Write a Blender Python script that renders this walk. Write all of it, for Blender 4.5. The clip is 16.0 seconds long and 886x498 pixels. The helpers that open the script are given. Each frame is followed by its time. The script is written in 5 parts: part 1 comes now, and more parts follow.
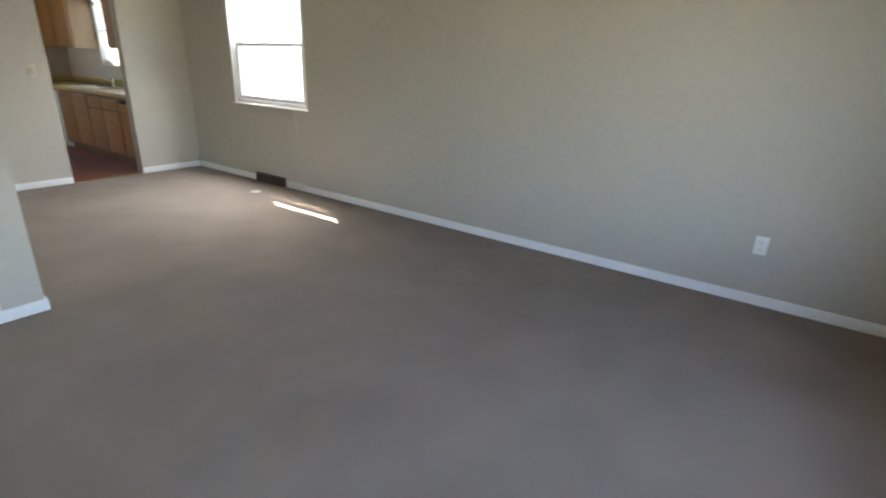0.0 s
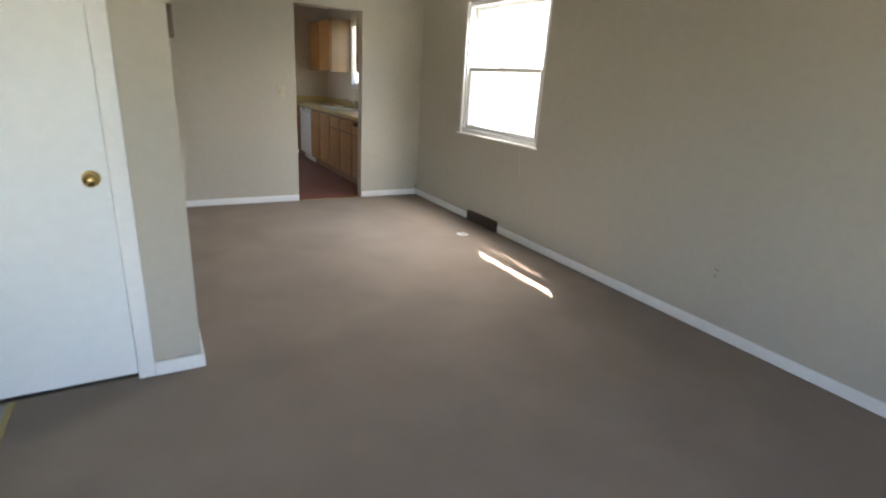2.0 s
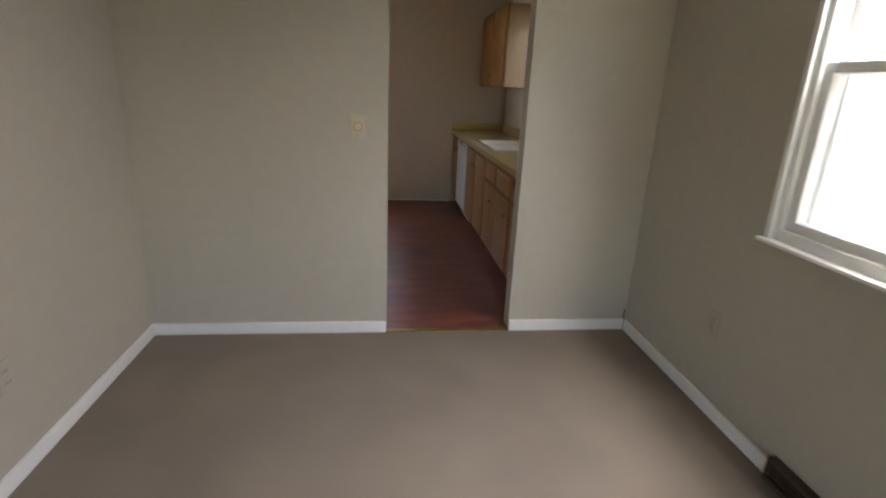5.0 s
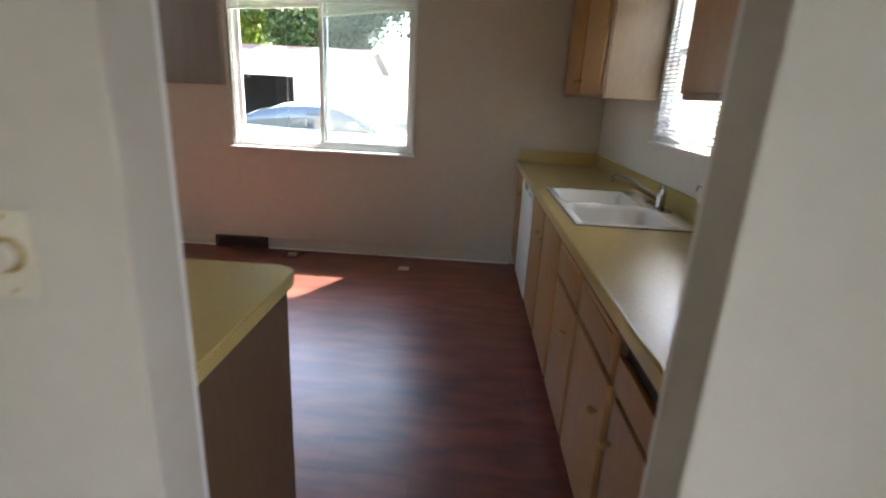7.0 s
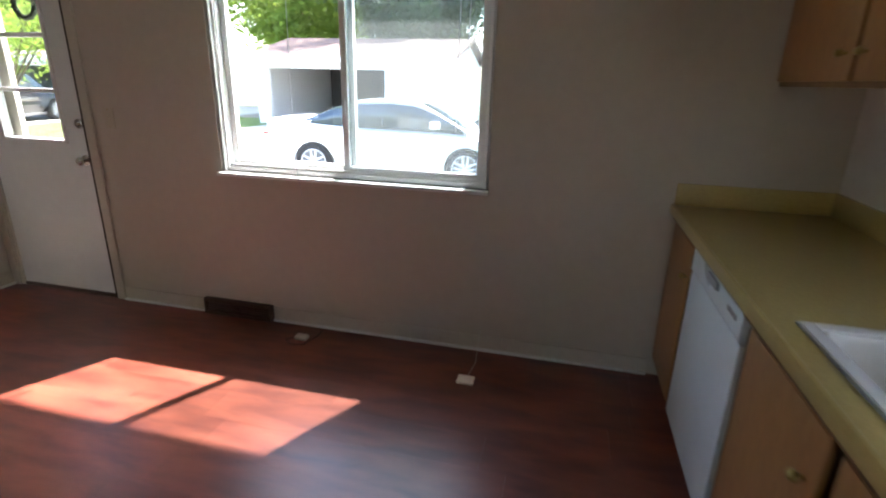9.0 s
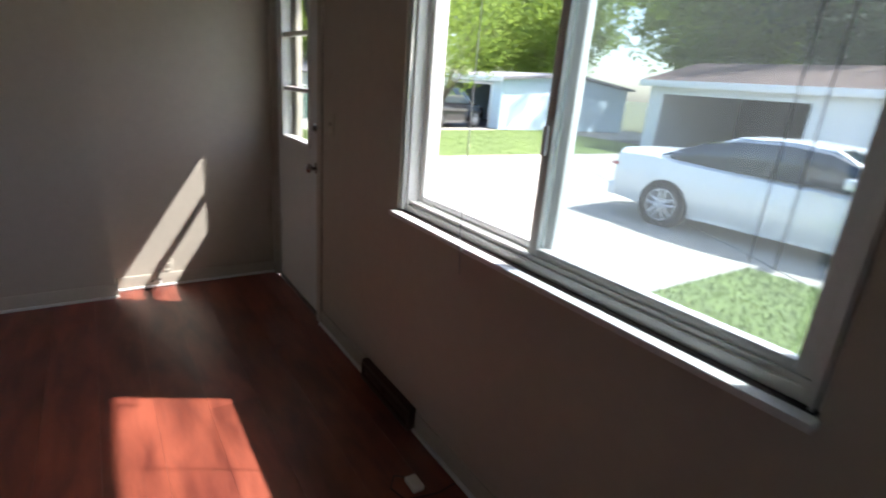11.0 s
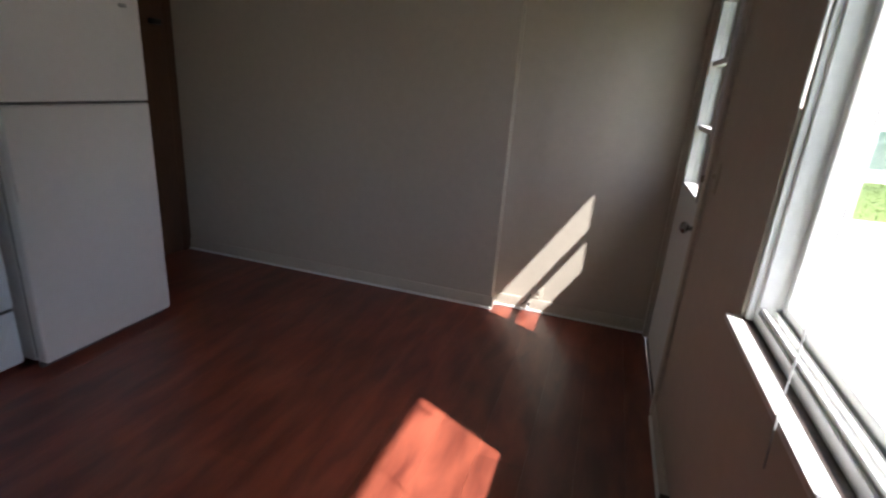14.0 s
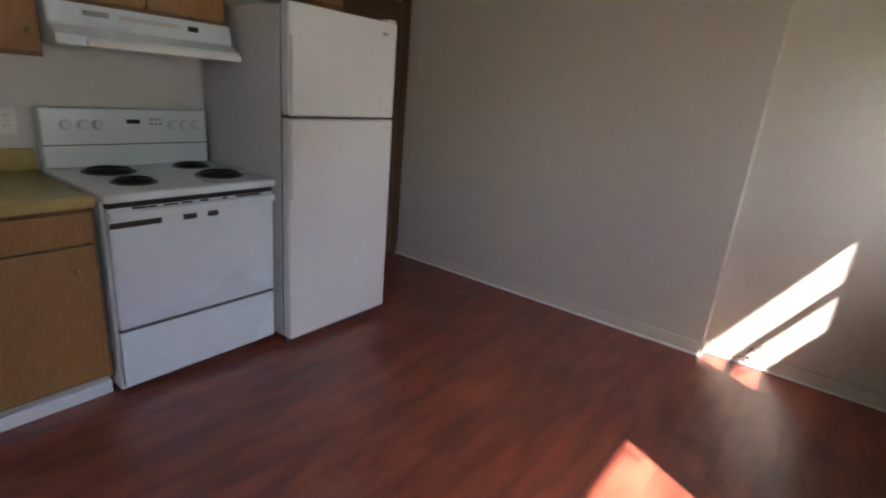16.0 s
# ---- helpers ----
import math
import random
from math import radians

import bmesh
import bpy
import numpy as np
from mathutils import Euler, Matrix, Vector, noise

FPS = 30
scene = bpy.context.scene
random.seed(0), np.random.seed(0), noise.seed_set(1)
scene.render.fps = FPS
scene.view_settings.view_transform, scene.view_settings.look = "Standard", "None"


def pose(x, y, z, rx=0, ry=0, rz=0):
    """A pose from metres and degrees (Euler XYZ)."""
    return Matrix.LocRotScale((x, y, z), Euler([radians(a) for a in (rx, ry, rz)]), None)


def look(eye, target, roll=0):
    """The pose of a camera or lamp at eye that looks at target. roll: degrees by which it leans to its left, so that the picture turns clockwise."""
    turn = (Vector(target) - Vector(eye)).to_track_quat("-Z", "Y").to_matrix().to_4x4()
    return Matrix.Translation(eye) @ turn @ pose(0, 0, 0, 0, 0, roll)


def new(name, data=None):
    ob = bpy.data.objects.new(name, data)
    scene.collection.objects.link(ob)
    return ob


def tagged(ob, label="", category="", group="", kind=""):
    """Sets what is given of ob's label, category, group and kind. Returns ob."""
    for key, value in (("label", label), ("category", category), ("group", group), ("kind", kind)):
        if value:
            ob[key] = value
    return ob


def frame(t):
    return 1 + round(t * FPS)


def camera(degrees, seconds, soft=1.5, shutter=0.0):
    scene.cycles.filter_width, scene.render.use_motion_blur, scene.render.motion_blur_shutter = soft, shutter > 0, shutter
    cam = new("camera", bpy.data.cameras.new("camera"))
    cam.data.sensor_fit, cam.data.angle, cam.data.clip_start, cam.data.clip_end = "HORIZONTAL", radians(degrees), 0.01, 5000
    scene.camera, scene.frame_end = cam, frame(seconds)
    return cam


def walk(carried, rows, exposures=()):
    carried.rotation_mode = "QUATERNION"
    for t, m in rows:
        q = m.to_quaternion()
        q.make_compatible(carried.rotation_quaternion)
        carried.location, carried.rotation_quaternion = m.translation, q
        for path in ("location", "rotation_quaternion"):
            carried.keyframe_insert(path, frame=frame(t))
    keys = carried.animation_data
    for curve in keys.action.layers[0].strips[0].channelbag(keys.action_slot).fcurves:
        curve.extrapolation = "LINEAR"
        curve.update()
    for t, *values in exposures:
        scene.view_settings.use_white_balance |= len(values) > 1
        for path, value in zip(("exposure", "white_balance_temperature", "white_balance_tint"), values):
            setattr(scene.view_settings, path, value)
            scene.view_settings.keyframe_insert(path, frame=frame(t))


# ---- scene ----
cam = camera(82.5, 16.0, soft=2.0, shutter=0.5)

PATH = [
    (0, (-3.535, -6.491, 1.375), (-2.004, -5.405, 0.685), 2.01),
    (0.5, (-3.539, -6.395, 1.371), (-2.111, -5.187, 0.662), 2.50),
    (1, (-3.366, -6.254, 1.356), (-2.100, -4.912, 0.583), 1.54),
    (1.5, (-3.110, -6.005, 1.373), (-2.045, -4.455, 0.692), 4.48),
    (2, (-2.863, -5.613, 1.367), (-1.898, -3.977, 0.738), 3.61),
    (2.5, (-2.597, -5.204, 1.360), (-1.686, -3.533, 0.742), 2.98),
    (3, (-2.302, -4.699, 1.372), (-1.621, -2.926, 0.745), 3.90),
    (3.5, (-2.065, -4.219, 1.387), (-1.426, -2.444, 0.723), 1.21),
    (4, (-1.807, -3.677, 1.383), (-1.345, -1.831, 0.771), 4.73),
    (4.2, (-1.733, -3.488, 1.378), (-1.357, -1.624, 0.760), 4.59),
    (6.3, (-1.116, -1.299, 1.396), (-0.972, 0.612, 0.823), 1.87),
    (6.5, (-1.065, -1.082, 1.408), (-1.012, 0.832, 0.829), 3.07),
    (7, (-1.055, -0.580, 1.392), (-1.127, 1.330, 0.802), 3.08),
    (7.5, (-1.071, -0.140, 1.401), (-1.121, 1.779, 0.839), 1.14),
    (8, (-1.063, 0.358, 1.414), (-1.357, 2.253, 0.846), 1.14),
    (8.2, (-1.074, 0.528, 1.402), (-1.399, 2.405, 0.791), 1.52),
    (10.3, (-1.211, 2.218, 1.407), (-2.313, 3.781, 0.821), 2.35),
    (10.5, (-1.220, 2.377, 1.400), (-2.482, 3.812, 0.810), 3.38),
    (11, (-1.263, 2.645, 1.383), (-2.823, 3.735, 0.767), 4.77),
    (11.5, (-1.439, 2.868, 1.399), (-3.176, 3.659, 0.801), 4.25),
    (12, (-1.587, 3.125, 1.413), (-3.463, 3.497, 0.827), 4.91),
    (12.5, (-1.640, 3.268, 1.421), (-3.526, 3.191, 0.760), 3.81),
    (13, (-1.636, 3.272, 1.414), (-3.507, 3.016, 0.756), 3.87),
    (13.5, (-1.616, 3.245, 1.417), (-3.472, 2.852, 0.783), 4.11),
    (14, (-1.601, 3.227, 1.419), (-3.415, 2.667, 0.792), 4.29),
    (14.5, (-1.575, 3.195, 1.421), (-3.336, 2.477, 0.801), 4.39),
    (15, (-1.545, 3.133, 1.421), (-3.233, 2.253, 0.807), 4.02),
    (15.5, (-1.513, 3.047, 1.411), (-3.131, 2.040, 0.803), 3.74),
    (16, (-1.493, 2.977, 1.394), (-3.035, 1.852, 0.796), 5.10),
]
EXPOSURE = [(0, 4.45, 6900, 15), (1.5, 4.4, 7050, 16), (2.5, 4.1, 7450, 19), (3.5, 3.8, 7600, 21), (4.2, 3.7, 7700, 21), (6.3, 4.25, 6850, 19), (6.7, 4.25, 6800, 19), (7, 4.25, 6750, 19), (7.5, 4.15, 6550, 18), (8, 4.05, 6400, 17),
            (10.3, 2.95, 6350, 17), (11, 2.35, 6350, 18), (12.5, 1.4, 6400, 19), (13.5, 2.1, 6450, 19), (14.5, 3.1, 6400, 20), (16, 3.75, 6500, 21)]
walk(cam, [(t, look(eye, target, roll)) for t, eye, target, roll in PATH], exposures=EXPOSURE)

# ---- sky and sun ----
SUN_TO = Vector((0.35, 0.66, 1.0)).normalized()
sun_el = math.asin(SUN_TO.z)
sun_az = math.atan2(SUN_TO.x, SUN_TO.y)
world = bpy.data.worlds.new("sky")
scene.world = world
world.use_nodes = True
wn = world.node_tree.nodes
sky = wn.new("ShaderNodeTexSky")
sky.sky_type, sky.sun_disc = "NISHITA", False
sky.sun_elevation, sky.sun_rotation = sun_el, sun_az
sky.air_density, sky.dust_density = 1.0, 2.0
wn["Background"].inputs["Strength"].default_value = 0.15
world.node_tree.links.new(sky.outputs["Color"], wn["Background"].inputs["Color"])
sun_data = bpy.data.lights.new("sun", "SUN")
sun_data.energy, sun_data.angle, sun_data.color = 4.3, radians(0.8), (1.0, 0.96, 0.90)
sun = new("sun", sun_data)
sun.matrix_world = look(SUN_TO * 60, (0, 0, 0))


def window_fill(name, place, target, w, h, watts, color=(0.86, 0.93, 1.0)):
    """An added area lamp in a window's opening, in place of sky light."""
    d = bpy.data.lights.new(name, "AREA")
    d.shape, d.size, d.size_y, d.energy, d.color = "RECTANGLE", w, h, watts, color
    d.spread = radians(120)
    ob = new(name, d)
    ob.matrix_world = look(place, target)
    return ob


# added lamp at the unseen head of the living room window, brightens the carpet
window_fill("window_fill_living", (0.128, -1.58, 2.03), (-1.25, -1.7, 0.0), 1.05, 0.12, 2.3)

# ---- materials ----
def mat(name, color, rough=0.6, metal=0.0, var=0.08, scale=6.0, bump=0.0, bscale=120.0, spec=0.5, stretch=(1, 1, 1), second=None, blotch=0.0, each=0.0, coat=0.0, wide_scale=None, warp=0.0):
    """A surface: colour varied at two scales, fine relief, and a slight change from piece to piece."""
    m = bpy.data.materials.new(name)
    m.use_nodes = True
    n, l = m.node_tree.nodes, m.node_tree.links
    b = n["Principled BSDF"]
    b.inputs["Roughness"].default_value, b.inputs["Metallic"].default_value = rough, metal
    b.inputs["Specular IOR Level"].default_value = spec
    b.inputs["Coat Weight"].default_value = coat
    tc, mp = n.new("ShaderNodeTexCoord"), n.new("ShaderNodeMapping")
    mp.inputs["Scale"].default_value = stretch
    l.new(tc.outputs["Object"], mp.inputs["Vector"])
    fine, wide = n.new("ShaderNodeTexNoise"), n.new("ShaderNodeTexNoise")
    fine.inputs["Scale"].default_value, fine.inputs["Detail"].default_value = scale * 6, 6
    wide.inputs["Scale"].default_value, wide.inputs["Detail"].default_value = wide_scale or scale * 0.35, 4
    fine.inputs["Distortion"].default_value = wide.inputs["Distortion"].default_value = warp
    for t in (fine, wide):
        l.new(mp.outputs["Vector"], t.inputs["Vector"])
    c = Vector(color)
    dark = tuple(c * (1 - var)) + (1,)
    light = tuple(second or c * (1 + var)) + (1,)
    ramp = n.new("ShaderNodeValToRGB")
    ramp.color_ramp.elements[0].position, ramp.color_ramp.elements[1].position = 0.35, 0.65
    ramp.color_ramp.elements[0].color, ramp.color_ramp.elements[1].color = dark, light
    l.new(fine.outputs["Fac"], ramp.inputs["Fac"])
    mul = n.new("ShaderNodeMix")
    mul.data_type, mul.blend_type = "RGBA", "MULTIPLY"
    mul.inputs["Factor"].default_value = 1.0
    grey = n.new("ShaderNodeMapRange")
    grey.inputs["From Min"].default_value, grey.inputs["From Max"].default_value = 0.3, 0.7
    grey.inputs["To Min"].default_value, grey.inputs["To Max"].default_value = 1 - max(blotch, var * 0.5), 1.0
    l.new(wide.outputs["Fac"], grey.inputs["Value"])
    l.new(ramp.outputs["Color"], mul.inputs["A"])
    l.new(grey.outputs["Result"], mul.inputs["B"])
    out = mul.outputs["Result"]
    if each:
        info, rng = n.new("ShaderNodeObjectInfo"), n.new("ShaderNodeMapRange")
        rng.inputs["To Min"].default_value, rng.inputs["To Max"].default_value = 1 - each, 1 + each
        l.new(info.outputs["Random"], rng.inputs["Value"])
        mul2 = n.new("ShaderNodeMix")
        mul2.data_type, mul2.blend_type = "RGBA", "MULTIPLY"
        mul2.inputs["Factor"].default_value = 1.0
        l.new(out, mul2.inputs["A"])
        l.new(rng.outputs["Result"], mul2.inputs["B"])
        out = mul2.outputs["Result"]
    l.new(out, b.inputs["Base Color"])
    rr = n.new("ShaderNodeMapRange")
    rr.inputs["From Min"].default_value, rr.inputs["From Max"].default_value = 0.3, 0.7
    rr.inputs["To Min"].default_value, rr.inputs["To Max"].default_value = max(0.02, rough * 0.93), min(1.0, rough * 1.07)
    l.new(wide.outputs["Fac"], rr.inputs["Value"])
    l.new(rr.outputs["Result"], b.inputs["Roughness"])
    if bump:
        bn, bt = n.new("ShaderNodeBump"), n.new("ShaderNodeTexNoise")
        bt.inputs["Scale"].default_value, bt.inputs["Detail"].default_value = bscale, 4
        l.new(mp.outputs["Vector"], bt.inputs["Vector"])
        bn.inputs["Strength"].default_value, bn.inputs["Distance"].default_value = bump, 0.004
        l.new(bt.outputs["Fac"], bn.inputs["Height"])
        l.new(bn.outputs["Normal"], b.inputs["Normal"])
    return m


def glass(name, tint=(0.95, 0.98, 0.97), haze=0.0):
    """Clear pane: sees through, with a faint mirror on it; haze scatters a part."""
    m = bpy.data.materials.new(name)
    m.use_nodes = True
    n, l = m.node_tree.nodes, m.node_tree.links
    n.remove(n["Principled BSDF"])
    out = n["Material Output"]
    tr, gl, mix, fr = n.new("ShaderNodeBsdfTransparent"), n.new("ShaderNodeBsdfGlossy"), n.new("ShaderNodeMixShader"), n.new("ShaderNodeLayerWeight")
    tr.inputs["Color"].default_value = (*tint, 1)
    gl.inputs["Roughness"].default_value = 0.02
    fr.inputs["Blend"].default_value = 0.5
    pw, ad = n.new("ShaderNodeMath"), n.new("ShaderNodeMath")
    pw.operation, ad.operation = "POWER", "MULTIPLY_ADD"
    pw.inputs[1].default_value = 5.0
    ad.inputs[1].default_value, ad.inputs[2].default_value = 0.6, 0.03
    l.new(fr.outputs["Facing"], pw.inputs[0])
    l.new(pw.outputs["Value"], ad.inputs[0])
    l.new(ad.outputs["Value"], mix.inputs["Fac"])
    l.new(tr.outputs["BSDF"], mix.inputs[1])
    l.new(gl.outputs["BSDF"], mix.inputs[2])
    last = mix
    if haze:
        df, m2 = n.new("ShaderNodeBsdfTranslucent"), n.new("ShaderNodeMixShader")
        df.inputs["Color"].default_value = (0.9, 0.95, 0.95, 1)
        nz, mr = n.new("ShaderNodeTexNoise"), n.new("ShaderNodeMapRange")
        nz.inputs["Scale"].default_value = 3.0
        mr.inputs["To Min"].default_value, mr.inputs["To Max"].default_value = haze * 0.5, haze * 1.5
        l.new(nz.outputs["Fac"], mr.inputs["Value"])
        l.new(mr.outputs["Result"], m2.inputs["Fac"])
        l.new(mix.outputs["Shader"], m2.inputs[1])
        l.new(df.outputs["BSDF"], m2.inputs[2])
        last = m2
    l.new(last.outputs["Shader"], out.inputs["Surface"])
    return m


M = {
    "wall": mat("beige_wall_paint", (0.45, 0.42, 0.355), 0.75, var=0.02, scale=3, bump=0.12, bscale=260, blotch=0.05),
    "wall_k": mat("kitchen_wall_paint", (0.53, 0.48, 0.405), 0.7, var=0.02, scale=3, bump=0.12, bscale=260, blotch=0.05),
    "wall_pale": mat("pale_kitchen_paint", (0.68, 0.66, 0.63), 0.6, var=0.02, scale=3, bump=0.12, bscale=260, blotch=0.05),
    "print_faint": mat("faint_grey_print", (0.58, 0.61, 0.62), 0.4, var=0.06, scale=30),
    "ceiling": mat("ceiling_paint", (0.54, 0.52, 0.48), 0.9, var=0.02, bump=0.3, bscale=180),
    "white": mat("white_trim_paint", (0.78, 0.79, 0.78), 0.45, var=0.02, scale=5, blotch=0.05, bump=0.05, bscale=90),
    "base_k": mat("cream_trim_paint", (0.56, 0.52, 0.44), 0.5, var=0.03, scale=6, blotch=0.1),
    "door_w": mat("white_door_paint", (0.76, 0.79, 0.79), 0.4, var=0.015, scale=3, blotch=0.04, bump=0.04, bscale=60),
    "vinyl": mat("white_window_vinyl", (0.80, 0.81, 0.80), 0.35, var=0.02, scale=8, blotch=0.08),
    "carpet": mat("taupe_carpet", (0.285, 0.235, 0.19), 0.98, var=0.16, scale=60, bump=1.0, bscale=420, spec=0.1, blotch=0.17, wide_scale=2.2, warp=0.3),
    "entry": mat("grey_entry_vinyl", (0.34, 0.34, 0.31), 0.45, var=0.08, scale=8, blotch=0.1, bump=0.05),
    "brass": mat("aged_brass", (0.42, 0.31, 0.12), 0.38, 0.85, var=0.12, scale=20),
    "gold": mat("polished_brass", (0.48, 0.34, 0.14), 0.28, 1.0, var=0.06, scale=20),
    "mat_red": mat("dark_red_mat_fibre", (0.07, 0.02, 0.02), 0.95, var=0.3, scale=60, bump=0.8, bscale=300),
    "plank": mat("cherry_laminate", (0.195, 0.041, 0.026), 0.35, spec=0.95, var=0.30, scale=0.6, stretch=(0.85, 3.0, 1), second=(0.28, 0.069, 0.039), blotch=0.34, each=0.12, wide_scale=1.5, warp=0.35, bump=0.35, bscale=9),
    "sub": mat("floor_underlay", (0.03, 0.012, 0.01), 0.8),
    "oak": mat("honey_oak", (0.36, 0.172, 0.058), 0.42, var=0.09, scale=4, stretch=(6, 6, 0.7), second=(0.41, 0.21, 0.075), blotch=0.10, each=0.05, bump=0.08, bscale=40),
    "oak_side": mat("cabinet_side_veneer", (0.38, 0.265, 0.16), 0.5, var=0.08, scale=4, stretch=(6, 6, 0.7), blotch=0.08, bump=0.04, bscale=40),
    "oak_dark": mat("dark_cabinet_frame", (0.20, 0.105, 0.045), 0.45, var=0.18, scale=4, stretch=(5, 5, 0.8), blotch=0.15, bump=0.06, bscale=40),
    "panel_brown": mat("brown_end_panel", (0.115, 0.066, 0.036), 0.5, var=0.12, scale=3, stretch=(5, 5, 0.6), blotch=0.12),
    "counter": mat("mustard_laminate", (0.45, 0.34, 0.12), 0.30, var=0.04, scale=14, blotch=0.06, second=(0.48, 0.37, 0.14), wide_scale=1.5),
    "porcelain": mat("white_porcelain", (0.82, 0.82, 0.80), 0.12, var=0.01, scale=4, blotch=0.03, coat=0.3),
    "steel": mat("dull_steel", (0.32, 0.31, 0.30), 0.35, 0.9, var=0.15, scale=12),
    "chrome": mat("chrome", (0.58, 0.58, 0.59), 0.10, 1.0, var=0.03, scale=10),
    # white enamel, its colour tinted blue for the sky it reflects
    "enamel": mat("sky_tinted_white_enamel", (0.72, 0.79, 0.83), 0.28, var=0.012, scale=3, blotch=0.04, coat=0.15),
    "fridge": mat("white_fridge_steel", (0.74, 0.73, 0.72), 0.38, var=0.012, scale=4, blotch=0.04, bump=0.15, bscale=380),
    # the fridge finish about a quarter darker, for sides, tub and slots
    "fridge_side": mat("darker_fridge_side", (0.55, 0.54, 0.53), 0.45, var=0.02, scale=4, blotch=0.04, bump=0.15, bscale=380),
    # seals and rubber; also the dark gap strips on range and refrigerator
    "gasket": mat("grey_gasket", (0.10, 0.10, 0.10), 0.7),
    "black": mat("black_coil", (0.012, 0.012, 0.013), 0.4, var=0.2, scale=20),
    # near-black parts, and shade filled into gaps and recesses
    "dark": mat("dark_part_and_gap_shade", (0.02, 0.018, 0.016), 0.7, var=0.2),
    # wear marks on the range; also gap and groove shadow at door and window
    "wear_and_shade": mat("wear_and_shade_stripe", (0.05, 0.035, 0.03), 0.6, var=0.4, scale=12),
    "print": mat("grey_print", (0.35, 0.36, 0.37), 0.5, var=0.1, scale=30),
    "vent": mat("brown_vent_metal", (0.075, 0.048, 0.034), 0.45, 0.3, var=0.15, scale=12),
    "almond": mat("almond_plastic", (0.50, 0.46, 0.36), 0.4, var=0.03, scale=20),
    "plate": mat("white_plastic_plate", (0.78, 0.77, 0.74), 0.4, var=0.02, scale=20),
    "blind": mat("white_blind_slat", (0.80, 0.80, 0.78), 0.5, var=0.02, scale=9),
    "cord": mat("blind_cord", (0.65, 0.65, 0.62), 0.8),
    "cable": mat("black_cable", (0.02, 0.02, 0.02), 0.5),
    "paper": mat("white_card", (0.80, 0.79, 0.75), 0.8, var=0.05, scale=20),
    "wood_dark": mat("dark_wood_door", (0.10, 0.048, 0.025), 0.45, var=0.2, scale=4, stretch=(6, 6, 0.6), blotch=0.2),
    "glass": glass("clear_glass"),
    "glass_door": glass("double_door_glass", (0.80, 0.82, 0.81)),
    "glass_old": glass("old_window_glass", (0.90, 0.92, 0.91)),
    "glass_haze": glass("dusty_glass", (0.62, 0.68, 0.69), 0.018),
    "mesh_wire": mat("grey_screen_wire", (0.35, 0.35, 0.35), 0.5, var=0.05, scale=20),
    # opaque grey-blue pane, much paler than the car glass
    "glass_house": mat("pale_window_glass", (0.28, 0.33, 0.36), 0.08, var=0.1, coat=0.4),
    "glass_car": mat("dark_car_glass", (0.03, 0.045, 0.06), 0.05, var=0.1, coat=0.5),
    "concrete": mat("pale_concrete", (0.40, 0.38, 0.325), 0.9, var=0.08, scale=2, blotch=0.15, each=0.05, bump=0.3, bscale=90),
    "joint": mat("driveway_joint", (0.14, 0.13, 0.10), 0.95, var=0.2),
    "grass": mat("lawn", (0.13, 0.20, 0.04), 0.9, var=0.3, scale=3, blotch=0.3, second=(0.19, 0.26, 0.07), bump=0.6, bscale=60),
    "blade": mat("grass_blade", (0.14, 0.22, 0.05), 0.7, var=0.35, scale=2, second=(0.21, 0.29, 0.08)),
    "soil": mat("ground_soil", (0.12, 0.13, 0.06), 0.95, var=0.3, scale=1, blotch=0.3),
    "siding": mat("white_siding", (0.80, 0.80, 0.78), 0.6, var=0.02, scale=2, blotch=0.05),
    "siding_blue": mat("pale_blue_siding", (0.56, 0.68, 0.74), 0.6, var=0.02, scale=2, blotch=0.05),
    "roof": mat("brown_shingle", (0.12, 0.075, 0.06), 0.9, var=0.25, scale=5, bump=0.5, bscale=30),
    "roof_grey": mat("grey_shingle", (0.20, 0.20, 0.21), 0.9, var=0.25, scale=5, bump=0.5, bscale=30),
    # near-black colour holds the shade inside the open garages
    "garage_shade": mat("shaded_garage_inside", (0.05, 0.048, 0.05), 0.9, var=0.2, scale=2),
    "car": mat("silver_white_car_paint", (0.76, 0.79, 0.80), 0.25, 0.1, var=0.01, scale=2, coat=0.6),
    "suv": mat("black_car_paint", (0.018, 0.018, 0.022), 0.2, 0.1, var=0.05, scale=2, coat=0.6),
    "tyre": mat("tyre_rubber", (0.02, 0.02, 0.02), 0.85, var=0.2, scale=10),
    "alloy": mat("alloy_wheel", (0.62, 0.62, 0.64), 0.3, 0.8, var=0.04),
    "red_lamp": mat("red_tail_lamp", (0.35, 0.01, 0.01), 0.2, coat=0.5),
    "fence": mat("green_fence_slat", (0.09, 0.17, 0.13), 0.7, var=0.15, scale=4),
    "bark": mat("tree_bark", (0.10, 0.075, 0.055), 0.95, var=0.3, scale=6, bump=0.8, bscale=30),
    "leaf": mat("spring_leaf", (0.11, 0.19, 0.03), 0.6, var=0.35, scale=0.6, second=(0.22, 0.30, 0.06)),
    "leaf_dark": mat("dark_leaf", (0.045, 0.085, 0.03), 0.6, var=0.35, scale=0.6, second=(0.09, 0.14, 0.05)),
    "ring": mat("wreath_twig", (0.04, 0.05, 0.03), 0.9, var=0.3, scale=10),
}


